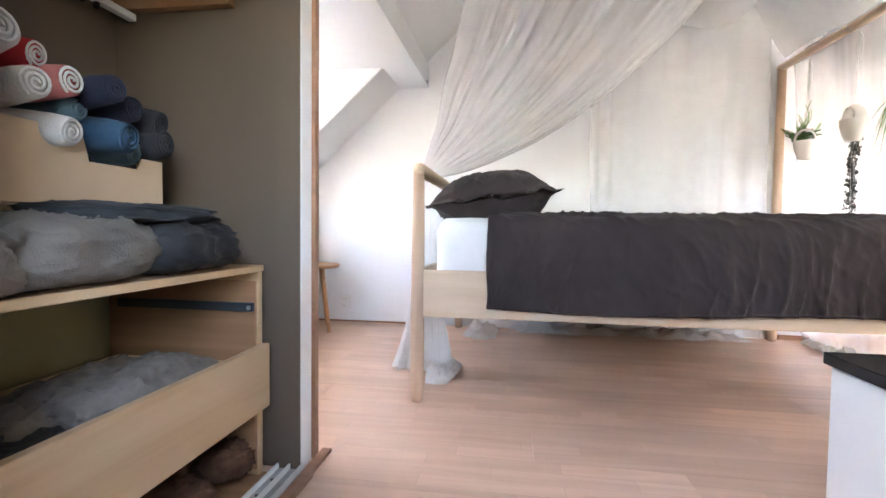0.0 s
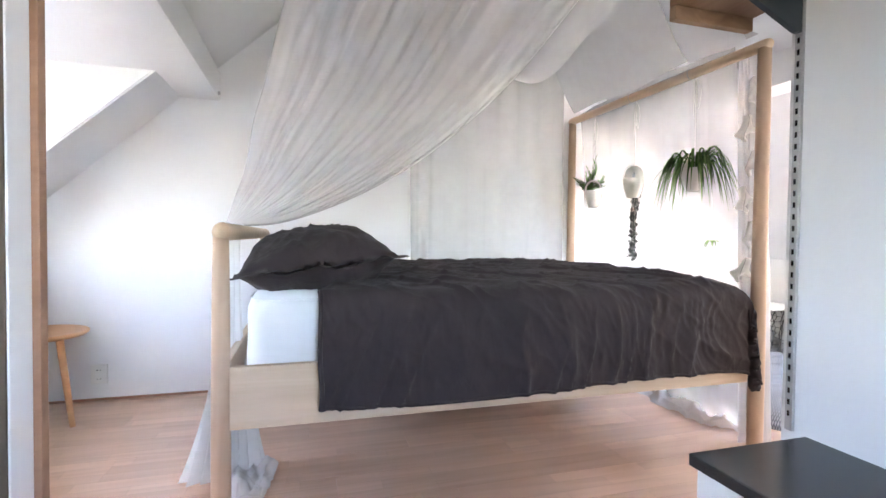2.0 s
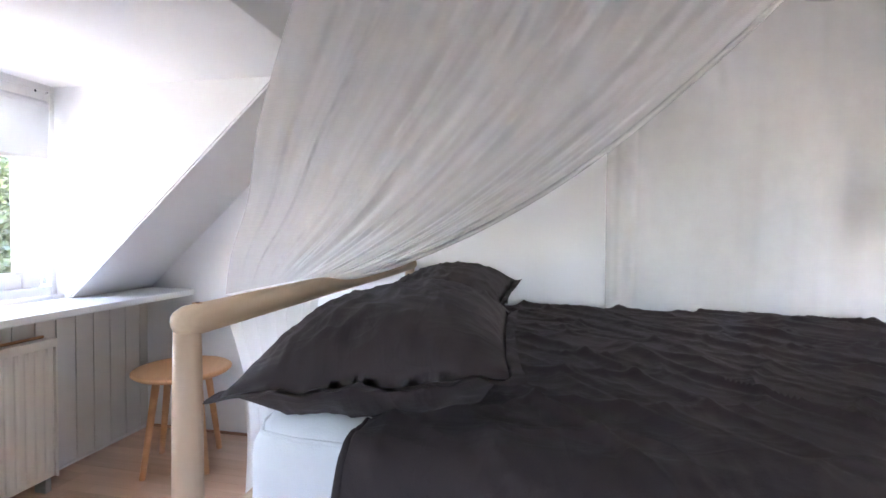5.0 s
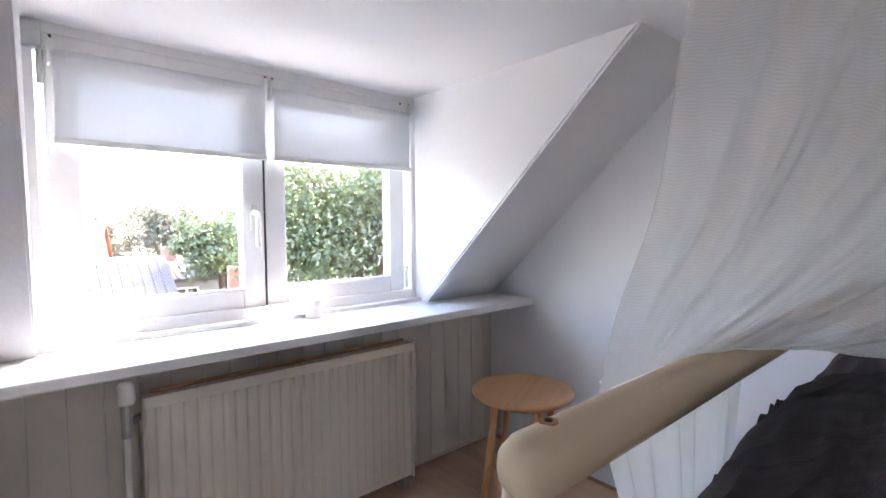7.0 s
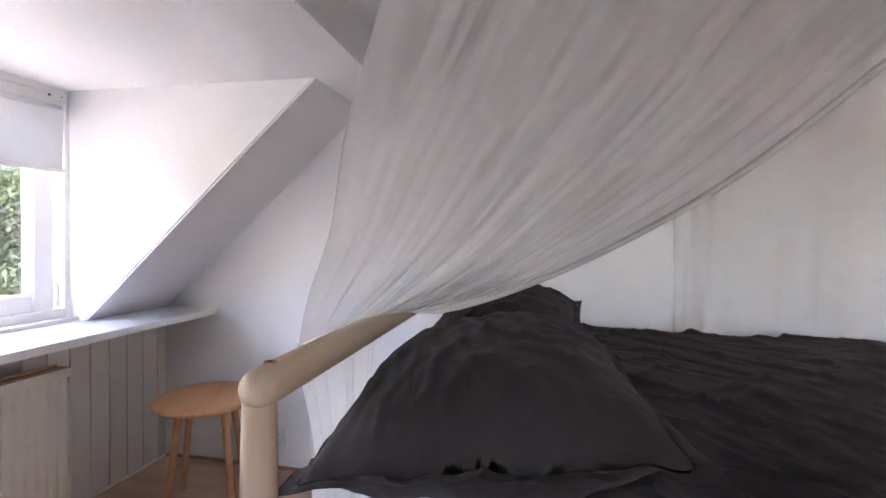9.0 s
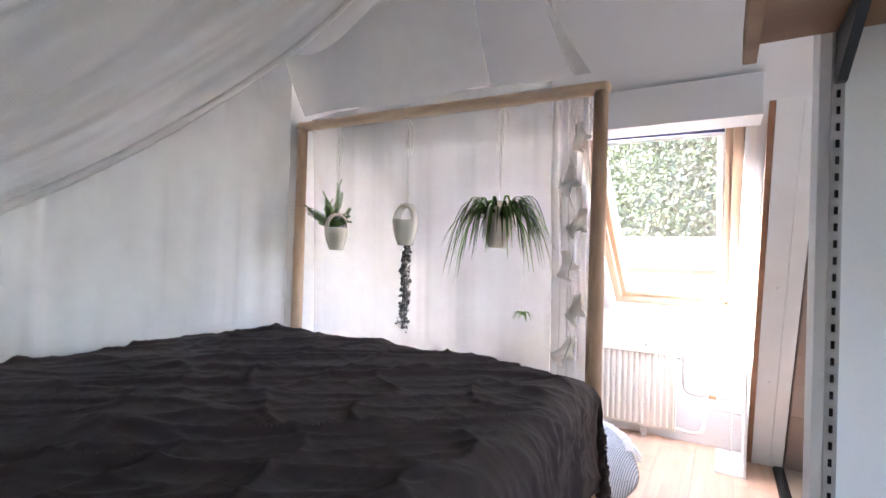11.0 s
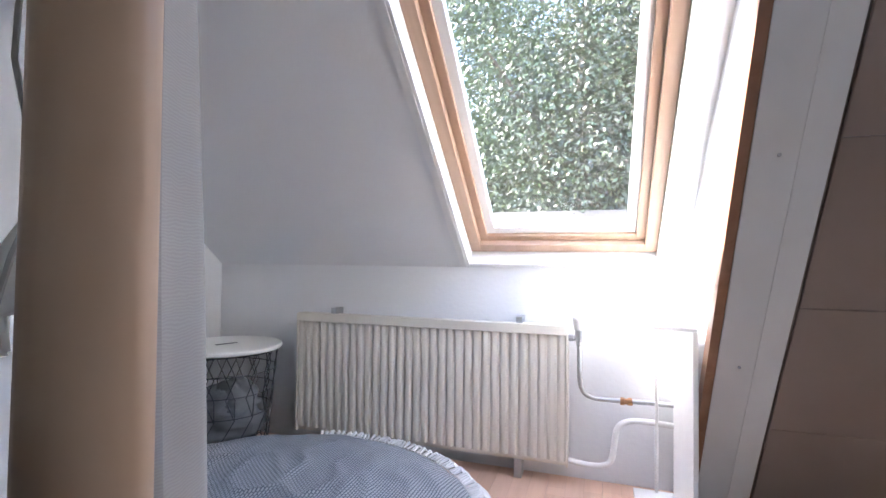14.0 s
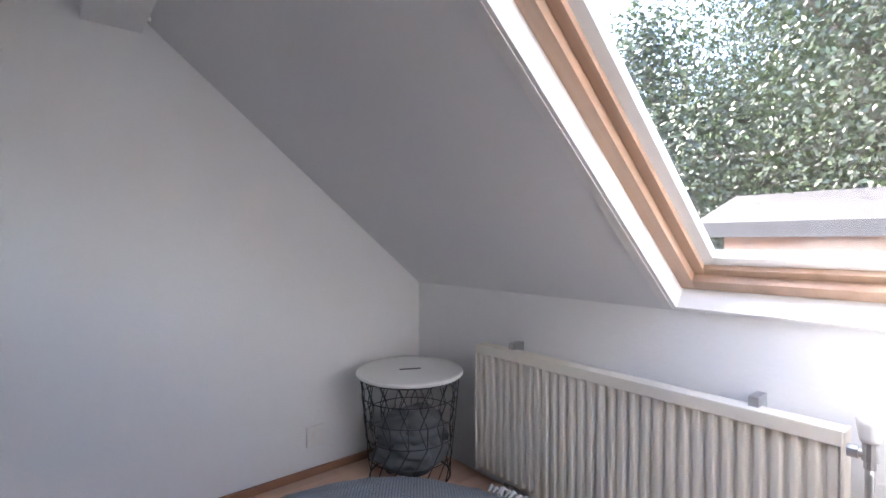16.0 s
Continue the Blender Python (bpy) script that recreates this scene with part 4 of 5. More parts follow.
def egg_pot(parent, at, rz, h=0.19, r=0.059):
    prof = [(0.0, 0.0), (0.030, 0.0), (0.033, 0.003)]
    for k in range(1, 45):
        t = k / 44
        w = 0.56 + 0.44 * math.sin(math.pi / 2 * t / 0.55) if t < 0.55 else math.sqrt(max(0.0, 1 - ((t - 0.55) / 0.45) ** 2.3))
        prof.append((max(0.0005, r * w), 0.004 + (h - 0.004) * t))
    bm = lathe(prof, 72)
    kill = []
    for f in bm.faces:
        c = f.calc_center_median()
        if c.z > h * 0.60 and (c.y / (r * 0.88)) ** 2 + ((c.z - h * 0.60) / (h * 0.345)) ** 2 < 1:
            kill.append(f)
    bmesh.ops.delete(bm, geom=kill, context="FACES")
    ob = part("pot", bm, POT, parent, "glazed beige egg-shaped pot", True, pose(*at, 0, 0, rz))
    md = ob.modifiers.new("wall", "SOLIDIFY")
    md.thickness, md.offset = 0.006, -1
    so = part("soil", lathe([(0.0, 0.0), (r * 0.90, 0.0), (r * 0.90, 0.006), (0.0, 0.010)], 20), SOIL, parent, "", False, pose(at[0], at[1], at[2] + h * 0.42))
    return ob


def blade(bm, pts, w):
    """A narrow folded leaf along points."""
    pts = [Vector(p) for p in pts]
    n = len(pts) - 1
    rows = []
    for i, p in enumerate(pts):
        d = (pts[min(i + 1, n)] - pts[max(i - 1, 0)]).normalized()
        s = d.cross(Vector((0, 0, 1)))
        s = s.normalized() if s.length > 1e-4 else Vector((0, 1, 0))
        k = w * min(1, 0.35 + i / n * 3) * (1 - (i / n) ** 3) + 0.0004
        up = s.cross(d).normalized()
        rows.append([bm.verts.new(p - s * k + up * k * 0.4), bm.verts.new(p), bm.verts.new(p + s * k + up * k * 0.4)])
    for a, b in zip(rows, rows[1:]):
        bm.faces.new((a[0], a[1], b[1], b[0]))
        bm.faces.new((a[1], a[2], b[2], b[1]))


rnd = random.Random(7)
PX = BX1 + 0.02
# spider plant
pc = thing("hanging_plant", "spider plant in an egg-shaped beige hanging pot", "plant", (0, -0.017, -0.006), 0, group="plants hanging on the bed")
hanger(pc, 2.81, 1.770, 1.385, 1)
egg_pot(pc, (PX, 2.81, 1.195), 90)
bm, bm2 = bmesh.new(), bmesh.new()
for k in range(125):
    a = rnd.choice((-1, 1)) * math.pi / 2 + rnd.gauss(0, 0.85)
    ln = rnd.uniform(0.13, 0.285)
    rise = rnd.uniform(0.008, 0.06)
    fall = rnd.uniform(0.35, 1.15) * ln
    c = Vector((PX, 2.81, 1.308))
    dx, dy = math.cos(a) * 0.75, math.sin(a)
    st = c + Vector((dx * 0.03, dy * 0.042, rnd.uniform(0.005, 0.04)))
    pts = [st + Vector((dx * ln * (t ** 0.8) * 0.72, dy * ln * (t ** 0.8) * 0.72, rise * math.sin(math.pi * min(1, t * 1.1)) * 1.3 - fall * t ** 2.6 * 0.9 + 0.006 * math.sin(9 * t + k))) for t in [i / 7 for i in range(8)]]
    blade(bm if rnd.random() < 0.6 else bm2, pts, rnd.uniform(0.0034, 0.0054))
part("leaves", bm, LEAF, pc, "dark green arching leaves", True)
part("pale_leaves", bm2, LEAF2, pc, "pale green arching leaves", True)
part("runner", tube([along([(PX, 2.755, 1.30), (PX + 0.01, 2.715, 1.24), (PX + 0.02, 2.705, 1.10), (PX + 0.02, 2.70, 0.94)], i / 10) for i in range(11)], 0.0012, 4), STRING, pc)
bm = bmesh.new()
for k in range(16):
    a = rnd.uniform(0, 6.28)
    l = rnd.uniform(0.025, 0.05)
    blade(bm, [(PX + 0.02 + math.cos(a) * l * t, 2.70 + math.sin(a) * l * t, 0.935 + 0.02 * math.sin(3 * t) - 0.02 * t * t) for t in (0, 0.25, 0.5, 0.75, 1)], 0.003)
part("plantlet", bm, LEAF2, pc, "small plantlet on a runner", True)
# string of hearts
pb = thing("hanging_plant", "dark trailing plant in an open egg-shaped hanging pot", "plant", (0.002, -0.019, -0.008), 0, group="plants hanging on the bed")
hanger(pb, 3.265, 1.779, 1.392, 2)
egg_pot(pb, (PX, 3.265, 1.20), 0, 0.19, 0.060)
bm, bs = bmesh.new(), bmesh.new()
for k in range(9):
    y, x = 3.255 + rnd.uniform(-0.012, 0.016), PX + rnd.uniform(-0.015, 0.015)
    zb = rnd.uniform(0.80, 0.98)
    ctl = [(PX, 3.24, 1.285), (x + 0.02, y, 1.23), (x, y + rnd.uniform(-.01, .01), 1.1), (x, y + rnd.uniform(-.015, .015), (1.1 + zb) / 2), (x, y + rnd.uniform(-.022, .022), zb)]
    line = [along(ctl, i / 12) for i in range(13)]
    tube(line, 0.0009, 3, bs)
    for i in range(34):
        p = along(ctl, 0.2 + 0.8 * i / 34)
        r = rnd.uniform(0.006, 0.011)
        c = p + Vector((rnd.uniform(-.011, .011), rnd.uniform(-.012, .012), rnd.uniform(-.01, .01)))
        n1 = Vector((rnd.uniform(-1, 1), rnd.uniform(-1, 1), rnd.uniform(-.6, .6))).normalized()
        s1 = n1.orthogonal().normalized()
        s2 = n1.cross(s1)
        bm.faces.new([bm.verts.new(c + s1 * r * math.cos(q) + s2 * r * math.sin(q) + n1 * 0.002 * math.cos(2 * q)) for q in [j * math.pi / 3 for j in range(6)]])
part("stem", bs, STRING, pb)
part("leaves", bm, HEART, pb, "dark round trailing leaves")
# fern
pa = thing("hanging_plant", "small fern in an egg-shaped beige hanging pot", "plant", (0.006, -0.006, -0.012), 0, group="plants hanging on the bed")
hanger(pa, 3.675, 1.790, 1.36, 3)
egg_pot(pa, (PX, 3.67, 1.172), 60, 0.185, 0.058)
bm = bmesh.new()
for k in range(26):
    a = rnd.uniform(-0.6, 0.6) + (0.0 if k % 4 else 1.2)
    ln = rnd.uniform(0.13, 0.26)
    up = rnd.uniform(0.55, 1.05)
    sd = rnd.choice((1, 1, 1, -0.4))
    ctl = [Vector((PX, 3.69, 1.28)) + Vector((rnd.uniform(-.02, .02), rnd.uniform(-.02, .02), 0)) + Vector((math.sin(a) * ln * t * 0.5, sd * ln * t * (1.15 - up) * 1.4, ln * up * t - 0.10 * (1 - up) * t * t)) for t in (0, 0.33, 0.66, 1)]
    for i in range(22):
        p = along(ctl, 0.15 + 0.85 * i / 22)
        q = along(ctl, min(1, 0.18 + 0.85 * i / 22))
        d = (q - p).normalized() if (q - p).length > 1e-5 else Vector((0, 0, 1))
        for sg in (1, -1):
            s = d.cross(Vector((1, 0.3 * sg, 0.2))).normalized() * sg
            w = 0.014 * (1 - (i / 24) ** 2) + 0.003
            bm.faces.new([bm.verts.new(p), bm.verts.new(p + s * w * 0.5 + d * 0.004), bm.verts.new(p + s * w + d * 0.003), bm.verts.new(p + s * w * 0.5 - d * 0.003)])
    tube([along(ctl, i / 6) for i in range(7)], 0.001, 3, bm)
part("fronds", bm, LEAF, pa, "dark green serrated fronds")

# garland of white felt animals on a cord, drawn as plain shapes
gar = thing("garland", "cord of small white felt figures beside the bed post", "garland")
GX, GY = 2.268, 2.500
part("cord", tube([(GX + 0.006 * math.sin(i), GY + 0.010 * math.sin(i * 1.3), 1.74 - 0.95 * i / 30) for i in range(31)], 0.002, 5), STRING, gar)
FELT = sheer("white_felt", (0.86, 0.85, 0.82), 0.02, 300.0, 0.5)
shape = [(-0.050, 0.035), (-0.030, 0.048), (-0.018, 0.030), (0.002, 0.018), (0.022, 0.014), (0.040, 0.022), (0.044, 0.006), (0.036, -0.006), (0.040, -0.040), (0.028, -0.044), (0.022, -0.016), (0.0, -0.020), (-0.008, -0.046), (-0.022, -0.044), (-0.020, -0.012), (-0.034, 0.012), (-0.052, 0.020)]
for k in range(6):
    bm = prism([(a * 1.15, b * 0.95) for a, b in shape], -0.006, 0.006, "x")
    bmesh.ops.bevel(bm, geom=list(bm.edges), offset=0.0025, segments=2, affect="EDGES")
    part("felt_figure", bm, FELT, gar, "", True, pose(GX + 0.012, GY + (0.016 if k % 2 else -0.020), 1.60 - 0.158 * k, -64 + 17 * (k % 3), 0, 24 if k % 2 else -18))

# ---- stool ----
st = thing("stool", "round oiled birch stool with splayed legs", "stool", (-0.87, 3.61, 0), 25)
part("seat", lathe([(0.0, 0.43), (0.12, 0.43), (0.198, 0.438), (0.211, 0.448), (0.211, 0.456), (0.204, 0.461), (0.178, 0.458), (0.0, 0.455)], 40), STOOLWOOD, st, "", True)
for k in range(4):
    a = math.pi / 4 + k * math.pi / 2
    part("leg", tube([(0.185 * math.cos(a), 0.185 * math.sin(a), 0.0), (0.12 * math.cos(a), 0.12 * math.sin(a), 0.435)], [0.0125, 0.0165], 14), STOOLWOOD, st, "", True)

# ---- candle on the sill ----
cd = thing("candle", "short white pillar candle on the sill", "candle", (-1.36, 2.92, 0.784))
part("wax", lathe([(0.0, 0.0), (0.031, 0.0), (0.033, 0.004), (0.033, 0.068), (0.030, 0.073), (0.0, 0.070)], 24), mat("white_wax", (0.85, 0.84, 0.80), 0.4), cd, "", True)
part("wick", tube([(0, 0, 0.07), (0.001, 0, 0.078)], 0.001, 5), BLACK, cd)

# ---- wall socket ----
so = thing("wall_socket", "white double wall socket on the party wall", "socket", (-0.725, Y_FAR, 0.15))
part("plate", block(-0.042, 0.042, -0.012, -0.001, -0.055, 0.055, 0.004), PLASTIC, so)
for z in (0.025, -0.025):
    part("outlet", tube([(0, -0.0145, z), (0, -0.011, z)], 0.019, 16), PLASTIC, so)
    for dx in (-0.008, 0.008):
        part("pin_hole", tube([(dx, -0.0155, z), (dx, -0.0142, z)], 0.003, 6), BLACK, so)
so2 = thing("wall_socket", "white wall socket behind the wire basket", "socket", (3.42, Y_FAR, 0.17))
part("plate", block(-0.042, 0.042, -0.012, -0.001, -0.045, 0.045, 0.004), PLASTIC, so2)
part("outlet", tube([(0, -0.0145, 0), (0, -0.011, 0)], 0.019, 16), PLASTIC, so2)

# ---- wire basket with lid ----
bk = thing("wire_basket", "dark wire basket table with white lid and grey cloth inside", "basket", (3.735, 3.68, 0))
RT, RB, HB = 0.212, 0.172, 0.44
part("lid", lathe([(0.0, HB), (RT + 0.012, HB), (RT + 0.016, HB + 0.004), (RT + 0.016, HB + 0.013), (RT + 0.012, HB + 0.017), (0.0, HB + 0.017)], 48), PLASTIC, bk, "round white lid", False)
part("lid_slot", block(-0.045, 0.045, -0.007, 0.007, HB + 0.0165, HB + 0.0185), DARKGREY, bk, "", False, pose(0, 0, 0, 0, 0, -25))


def ring(z, r, w):
    return tube([((r) * math.cos(k * math.pi / 24), (r) * math.sin(k * math.pi / 24), z) for k in range(49)], w, 6, None, False)


for z in (0.006, HB - 0.006):
    part("rim", ring(z, lerp(RB, RT, z / HB), 0.0035), DARKGREY, bk)
for z in (0.10, 0.185, 0.27, 0.355):
    part("hoop", ring(z, lerp(RB, RT, z / HB), 0.0021), DARKGREY, bk)
NB = 16
LEAN = [0.0, 0.75, 1.5, 1.0, 1.5, 1.0]
for k in range(NB):
    for sg in (1, -1):
        pts = []
        for i in range(6):
            t = i / 5
            a = 2 * math.pi * (k + (LEAN[i] if sg > 0 else LEAN[i] - (0.0 if i < 3 else 2 * (LEAN[i] - 1.25))) * 0.9) / NB
            z = lerp(0.006, HB - 0.006, t)
            r = lerp(RB, RT, t)
            pts.append((r * math.cos(a), r * math.sin(a), z))
        part("wire", tube(pts, 0.0022, 5), DARKGREY, bk)
LAUNDRY = mat("grey_blue_cloth", (0.17, 0.18, 0.19), 0.95, var=0.25, scale=6, bump=0.4, fine=250)


def cloth_lump(rx, ry, rz, seed, n=28, rough=0.35, freq=2.2):
    def fn(u, v):
        a, b = u * 2 * math.pi, (v - 0.5) * math.pi
        d = Vector((math.cos(a) * math.cos(b), math.sin(a) * math.cos(b), math.sin(b)))
        k = 1 + rough * noise.noise(d * freq + Vector((seed, 0, 0))) + rough * 0.5 * (1 - abs(noise.noise(d * freq * 2.2 + Vector((0, seed, 0))))) ** 3
        return Vector((d.x * rx, d.y * ry, d.z * rz)) * k
    return sheetgrid(n, n, fn)


for k, (x, y, z, r) in enumerate(((0.0, 0.0, 0.12, 0.15), (0.05, -0.04, 0.20, 0.10), (-0.06, 0.03, 0.19, 0.09))):
    cl = thing("cloth", "crumpled grey-blue cloth lying in the basket", "cloth", (3.735 + x * 0.6, 3.68 + y * 0.6, z), 40 * k)
    part("fabric", cloth_lump(min(r, 0.135), min(r, 0.135), 0.085, k * 5.0), LAUNDRY, cl, "", True)

# ---- round throw on the floor ----
def weave(name, light, dark, pitch):
    """Two-colour basket weave: small light and dark stitches in offset rows."""
    m = mat(name, light, 0.95, var=0.08, scale=5, bump=0.3, fine=300)
    nt = m.node_tree
    n, l = nt.nodes, nt.links
    b = n["Principled BSDF"]
    base = b.inputs["Base Color"].links[0].from_socket
    tc, bt = n.new("ShaderNodeTexCoord"), n.new("ShaderNodeTexBrick")
    bt.inputs["Scale"].default_value = 1.0
    bt.inputs["Brick Width"].default_value, bt.inputs["Row Height"].default_value, bt.inputs["Mortar Size"].default_value, bt.inputs["Mortar Smooth"].default_value = pitch * 1.5, pitch, pitch * 0.22, 0.6
    bt.inputs["Color1"].default_value = bt.inputs["Color2"].default_value = (1, 1, 1, 1)
    bt.inputs["Mortar"].default_value = (0, 0, 0, 1)
    l.new(tc.outputs["Object"], bt.inputs["Vector"])
    mx = n.new("ShaderNodeMix")
    mx.data_type = "RGBA"
    l.new(bt.outputs["Color"], mx.inputs[0])
    mx.inputs[6].default_value = (*dark, 1)
    l.new(base, mx.inputs[7])
    l.new(mx.outputs[2], b.inputs["Base Color"])
    return m


RUG = weave("grey_blue_woven", (0.37, 0.385, 0.40), (0.09, 0.105, 0.13), 0.0085)
rug = thing("floor_cushion", "large round blue-grey woven floor cushion with white fringe", "cushion", (3.17, 3.03, 0))
RR = 0.66


def cushion(u, v):
    a = u * 2 * math.pi
    if v < 0.75:
        t = v / 0.75
        r = RR * t
        z = 0.185 * max(0.0, 1 - t ** 6) ** 0.7 + 0.016 * nz(r * 3 * math.cos(a), r * 3 * math.sin(a)) * (1 - t ** 4) + 0.012 * (1 - t ** 4) * (1 - abs(nz(r * 5 * math.cos(a) + 2, r * 9 * math.sin(a)))) ** 8 + 0.004
    else:
        t = (v - 0.75) / 0.25
        r = RR * (1 - 0.06 * math.sin(math.pi * t)) if t < 0.5 else RR * (0.97 - 0.02 * t)
        r, z = RR * (1 - 0.25 * t * t), 0.004
    return (r * math.cos(a), r * math.sin(a), max(0.003, z))


part("cover", sheetgrid(110, 70, cushion), RUG, rug, "", True)
FR = mat("white_cotton_fringe", (0.75, 0.75, 0.74), 0.95)
bm = bmesh.new()
for k in range(64):
    a = radians(-80) + radians(97) * k / 63
    r0 = RR * 0.90
    x, y = r0 * math.cos(a), r0 * math.sin(a)
    dl = rnd.uniform(0.055, 0.085)
    da = rnd.uniform(-0.5, 0.5)
    e = (x + dl * math.cos(a + da), y + dl * math.sin(a + da), rnd.uniform(0.050, 0.075))
    tube([(x * 0.99, y * 0.99, 0.122), (lerp(x, e[0], 0.4), lerp(y, e[1], 0.4), 0.128), (lerp(x, e[0], 0.75), lerp(y, e[1], 0.75), 0.102), e], [0.004, 0.0075, 0.0065, 0.004], 5, bm)
part("fringe", bm, FR, rug, "short white cotton fringe")

# ---- small white side table ----
tb = thing("side_table", "small white metal C-shaped side table", "table")
part("base", block(3.56, 3.93, 1.902, 2.034, 0.0, 0.016, 0.003), GLOSS, tb)
part("top", block(3.56, 3.93, 1.888, 2.004, 0.630, 0.644, 0.003), GLOSS, tb)
part("side_panel", block(3.56, 3.93, 1.888, 1.902, 0.0, 0.630, 0.002), GLOSS, tb)
part("upright", tube([(3.915, 1.958, 0.016), (3.915, 1.958, 0.630)], 0.006, 10), PLASTIC, tb)

# ---- closet ----
setting("wall_closet_back", block(-0.72, -0.66, Y_NEAR, 1.80, -0.05, 1.44), GREYPANEL, "taupe closet back panel")
setting("wall_closet_side", block(-0.66, -0.105, 1.784, 1.798, 0.0, z_left(-0.66) + 0.0), GREYPANEL, "taupe closet side panel")
setting("floor_closet", block(-0.72, -0.02, Y_NEAR, 1.80, -0.06, -0.002), SHADEDPINE, "closet floor with shade put into its colour")
jb = thing("closet_jamb", "white closet jamb with narrow brown wood edge", "door frame", kind="structure")
part("post", block(-0.105, -0.063, 1.775, 1.845, 0.0, 1.97, 0.003), GLOSS, jb)
part("facing", block(-0.135, -0.0655, 1.768, 1.7745, 0.0, 1.97, 0.001), GREYPANEL, jb, "taupe facing strip")
part("wood_edge", block(-0.085, -0.052, 1.846, 1.872, 0.0, 1.98, 0.002), TRIMWOOD, jb)
part("floor_edge", block(-0.050, -0.020, 0.95, 1.90, 0.0, 0.012, 0.002), TRIMWOOD, jb, "brown wooden floor edge")
tr = thing("door_track", "white metal sliding door track on the floor", "track", kind="structure")
part("base", block(-0.135, -0.055, 0.95, 1.775, 0.0, 0.005), METAL, tr)
for x in (-0.133, -0.097, -0.061):
    part("rib", block(x - 0.003, x + 0.003, 0.95, 1.775, 0.005, 0.020), PLASTIC, tr)
for y in (1.70, 1.62):
    part("screw", tube([(-0.115, y, 0.004), (-0.115, y, 0.008)], 0.005, 8), DARKGREY, tr)

un = thing("drawer_unit", "open pine drawer unit inside the closet", "drawer unit")
part("side", block(-0.64, -0.168, 1.728, 1.746, 0.0, 0.585, 0.002), PINE_Y, un)
part("side", block(-0.64, -0.168, 0.60, 0.618, 0.0, 0.585, 0.002), PINE_Y, un)
part("inner_side", block(-0.64, -0.175, 1.720, 1.7275, 0.02, 0.56), SHADEDPINE, un, "inner side with shade put into its colour")
part("top", block(-0.64, -0.165, 0.62, 1.75, 0.586, 0.604, 0.003), PINE_Y, un)
part("back", block(-0.655, -0.64, 0.60, 1.746, 0.0, 0.58), mat("olive_hardboard", (0.30, 0.25, 0.12), 0.8), un)
part("runner", block(-0.60, -0.176, 1.705, 1.7195, 0.475, 0.500, 0.003), DARKGREY, un, "dark metal drawer runner")
part("runner_wheel", tube([(-0.185, 1.70, 0.487), (-0.185, 1.72, 0.487)], 0.006, 10), METAL, un)
dr = part("drawer_front", block(-0.172, -0.150, 0.62, 1.755, 0.195, 0.378, 0.004), PINE_Y, un)
bm = bmesh.new()
box(bm, -0.60, -0.172, 1.69, 1.704, 0.21, 0.335)
box(bm, -0.60, -0.172, 0.64, 0.655, 0.21, 0.335)
box(bm, -0.60, -0.588, 0.655, 1.69, 0.21, 0.335)
box(bm, -0.60, -0.172, 0.64, 1.704, 0.205, 0.212)
part("drawer_box", bm, PINE_Y, un)


def folded(name, label, cat, at, sx, sy, sz, material, seed, rz=0, group=""):
    """A folded garment: soft stacked layers with creases."""
    t = thing(name, label, cat, at, rz, group)

    def fn(u, v):
        a, b = u * 2 * math.pi, (v - 0.5) * math.pi
        ca, sa = math.cos(a), math.sin(a)
        k = (abs(ca) ** 4 + abs(sa) ** 4) ** -0.25
        cb = max(0.0, math.cos(b)) ** 0.45
        z = (abs(math.sin(b)) ** 0.6) * (1 if b > 0 else -1)
        w = 1 + 0.12 * nz(ca * k * 2 + seed, sa * k * 2, z) + 0.07 * (1 - abs(nz(ca * 2.2 - seed, sa * 2.2 + z * 2, 4))) ** 9 + 0.05 * (1 - abs(nz(ca * 3 + seed, sa * 4, z * 3))) ** 4
        return (sx * ca * k * cb * w, sy * sa * k * cb * w, sz * (1 + z * (0.9 + 0.25 * nz(ca * k * cb * 2.0 + seed, sa * k * cb * 2.5, 9) + 0.18 * (1 - abs(nz(ca * cb * 2.6 + sa * cb * 1.4, sa * cb * 3 + seed, 2))) ** 7 + 0.03 * (1 - abs(nz(ca * cb * 7, sa * cb * 8 + seed, 6))) ** 6) * (1 if b > 0 else 1)) if b > 0 else sz * (1 + z))
    part("fabric", sheetgrid(96, 64, fn), material, t, "", True)
    return t


GREYWOOL = mat("taupe_knit", (0.17, 0.15, 0.125), 0.95, var=0.20, scale=9, bump=0.7, fine=260)
NAVY = mat("black_padded_cloth", (0.010, 0.0105, 0.012), 0.7, var=0.3, scale=5, bump=0.2, fine=120)
NAVY2 = mat("dark_slate_cloth", (0.030, 0.033, 0.036), 0.8, var=0.25, scale=5, bump=0.25, fine=160)
FLECK = mat("flecked_grey_knit", (0.24, 0.215, 0.185), 0.95, var=0.18, scale=40, bump=0.7, fine=260)
FURRY = mat("brown_plush", (0.12, 0.055, 0.03), 1.0, var=0.35, scale=25, bump=1.0, fine=170)
folded("folded_jacket", "black padded jacket folded on the drawer unit", "jacket", (-0.32, 1.49, 0.604), 0.17, 0.155, 0.062, NAVY, 1)
folded("folded_jacket", "dark slate jacket folded on top of another", "jacket", (-0.35, 1.42, 0.715), 0.17, 0.20, 0.022, NAVY2, 4)
folded("folded_sweater", "taupe knitted sweater folded on the drawer unit", "sweater", (-0.29, 1.19, 0.604), 0.135, 0.18, 0.062, GREYWOOL, 7)
folded("folded_sweater", "rolled taupe knitted sweater on the drawer unit", "sweater", (-0.25, 0.98, 0.604), 0.12, 0.10, 0.058, GREYWOOL, 12)
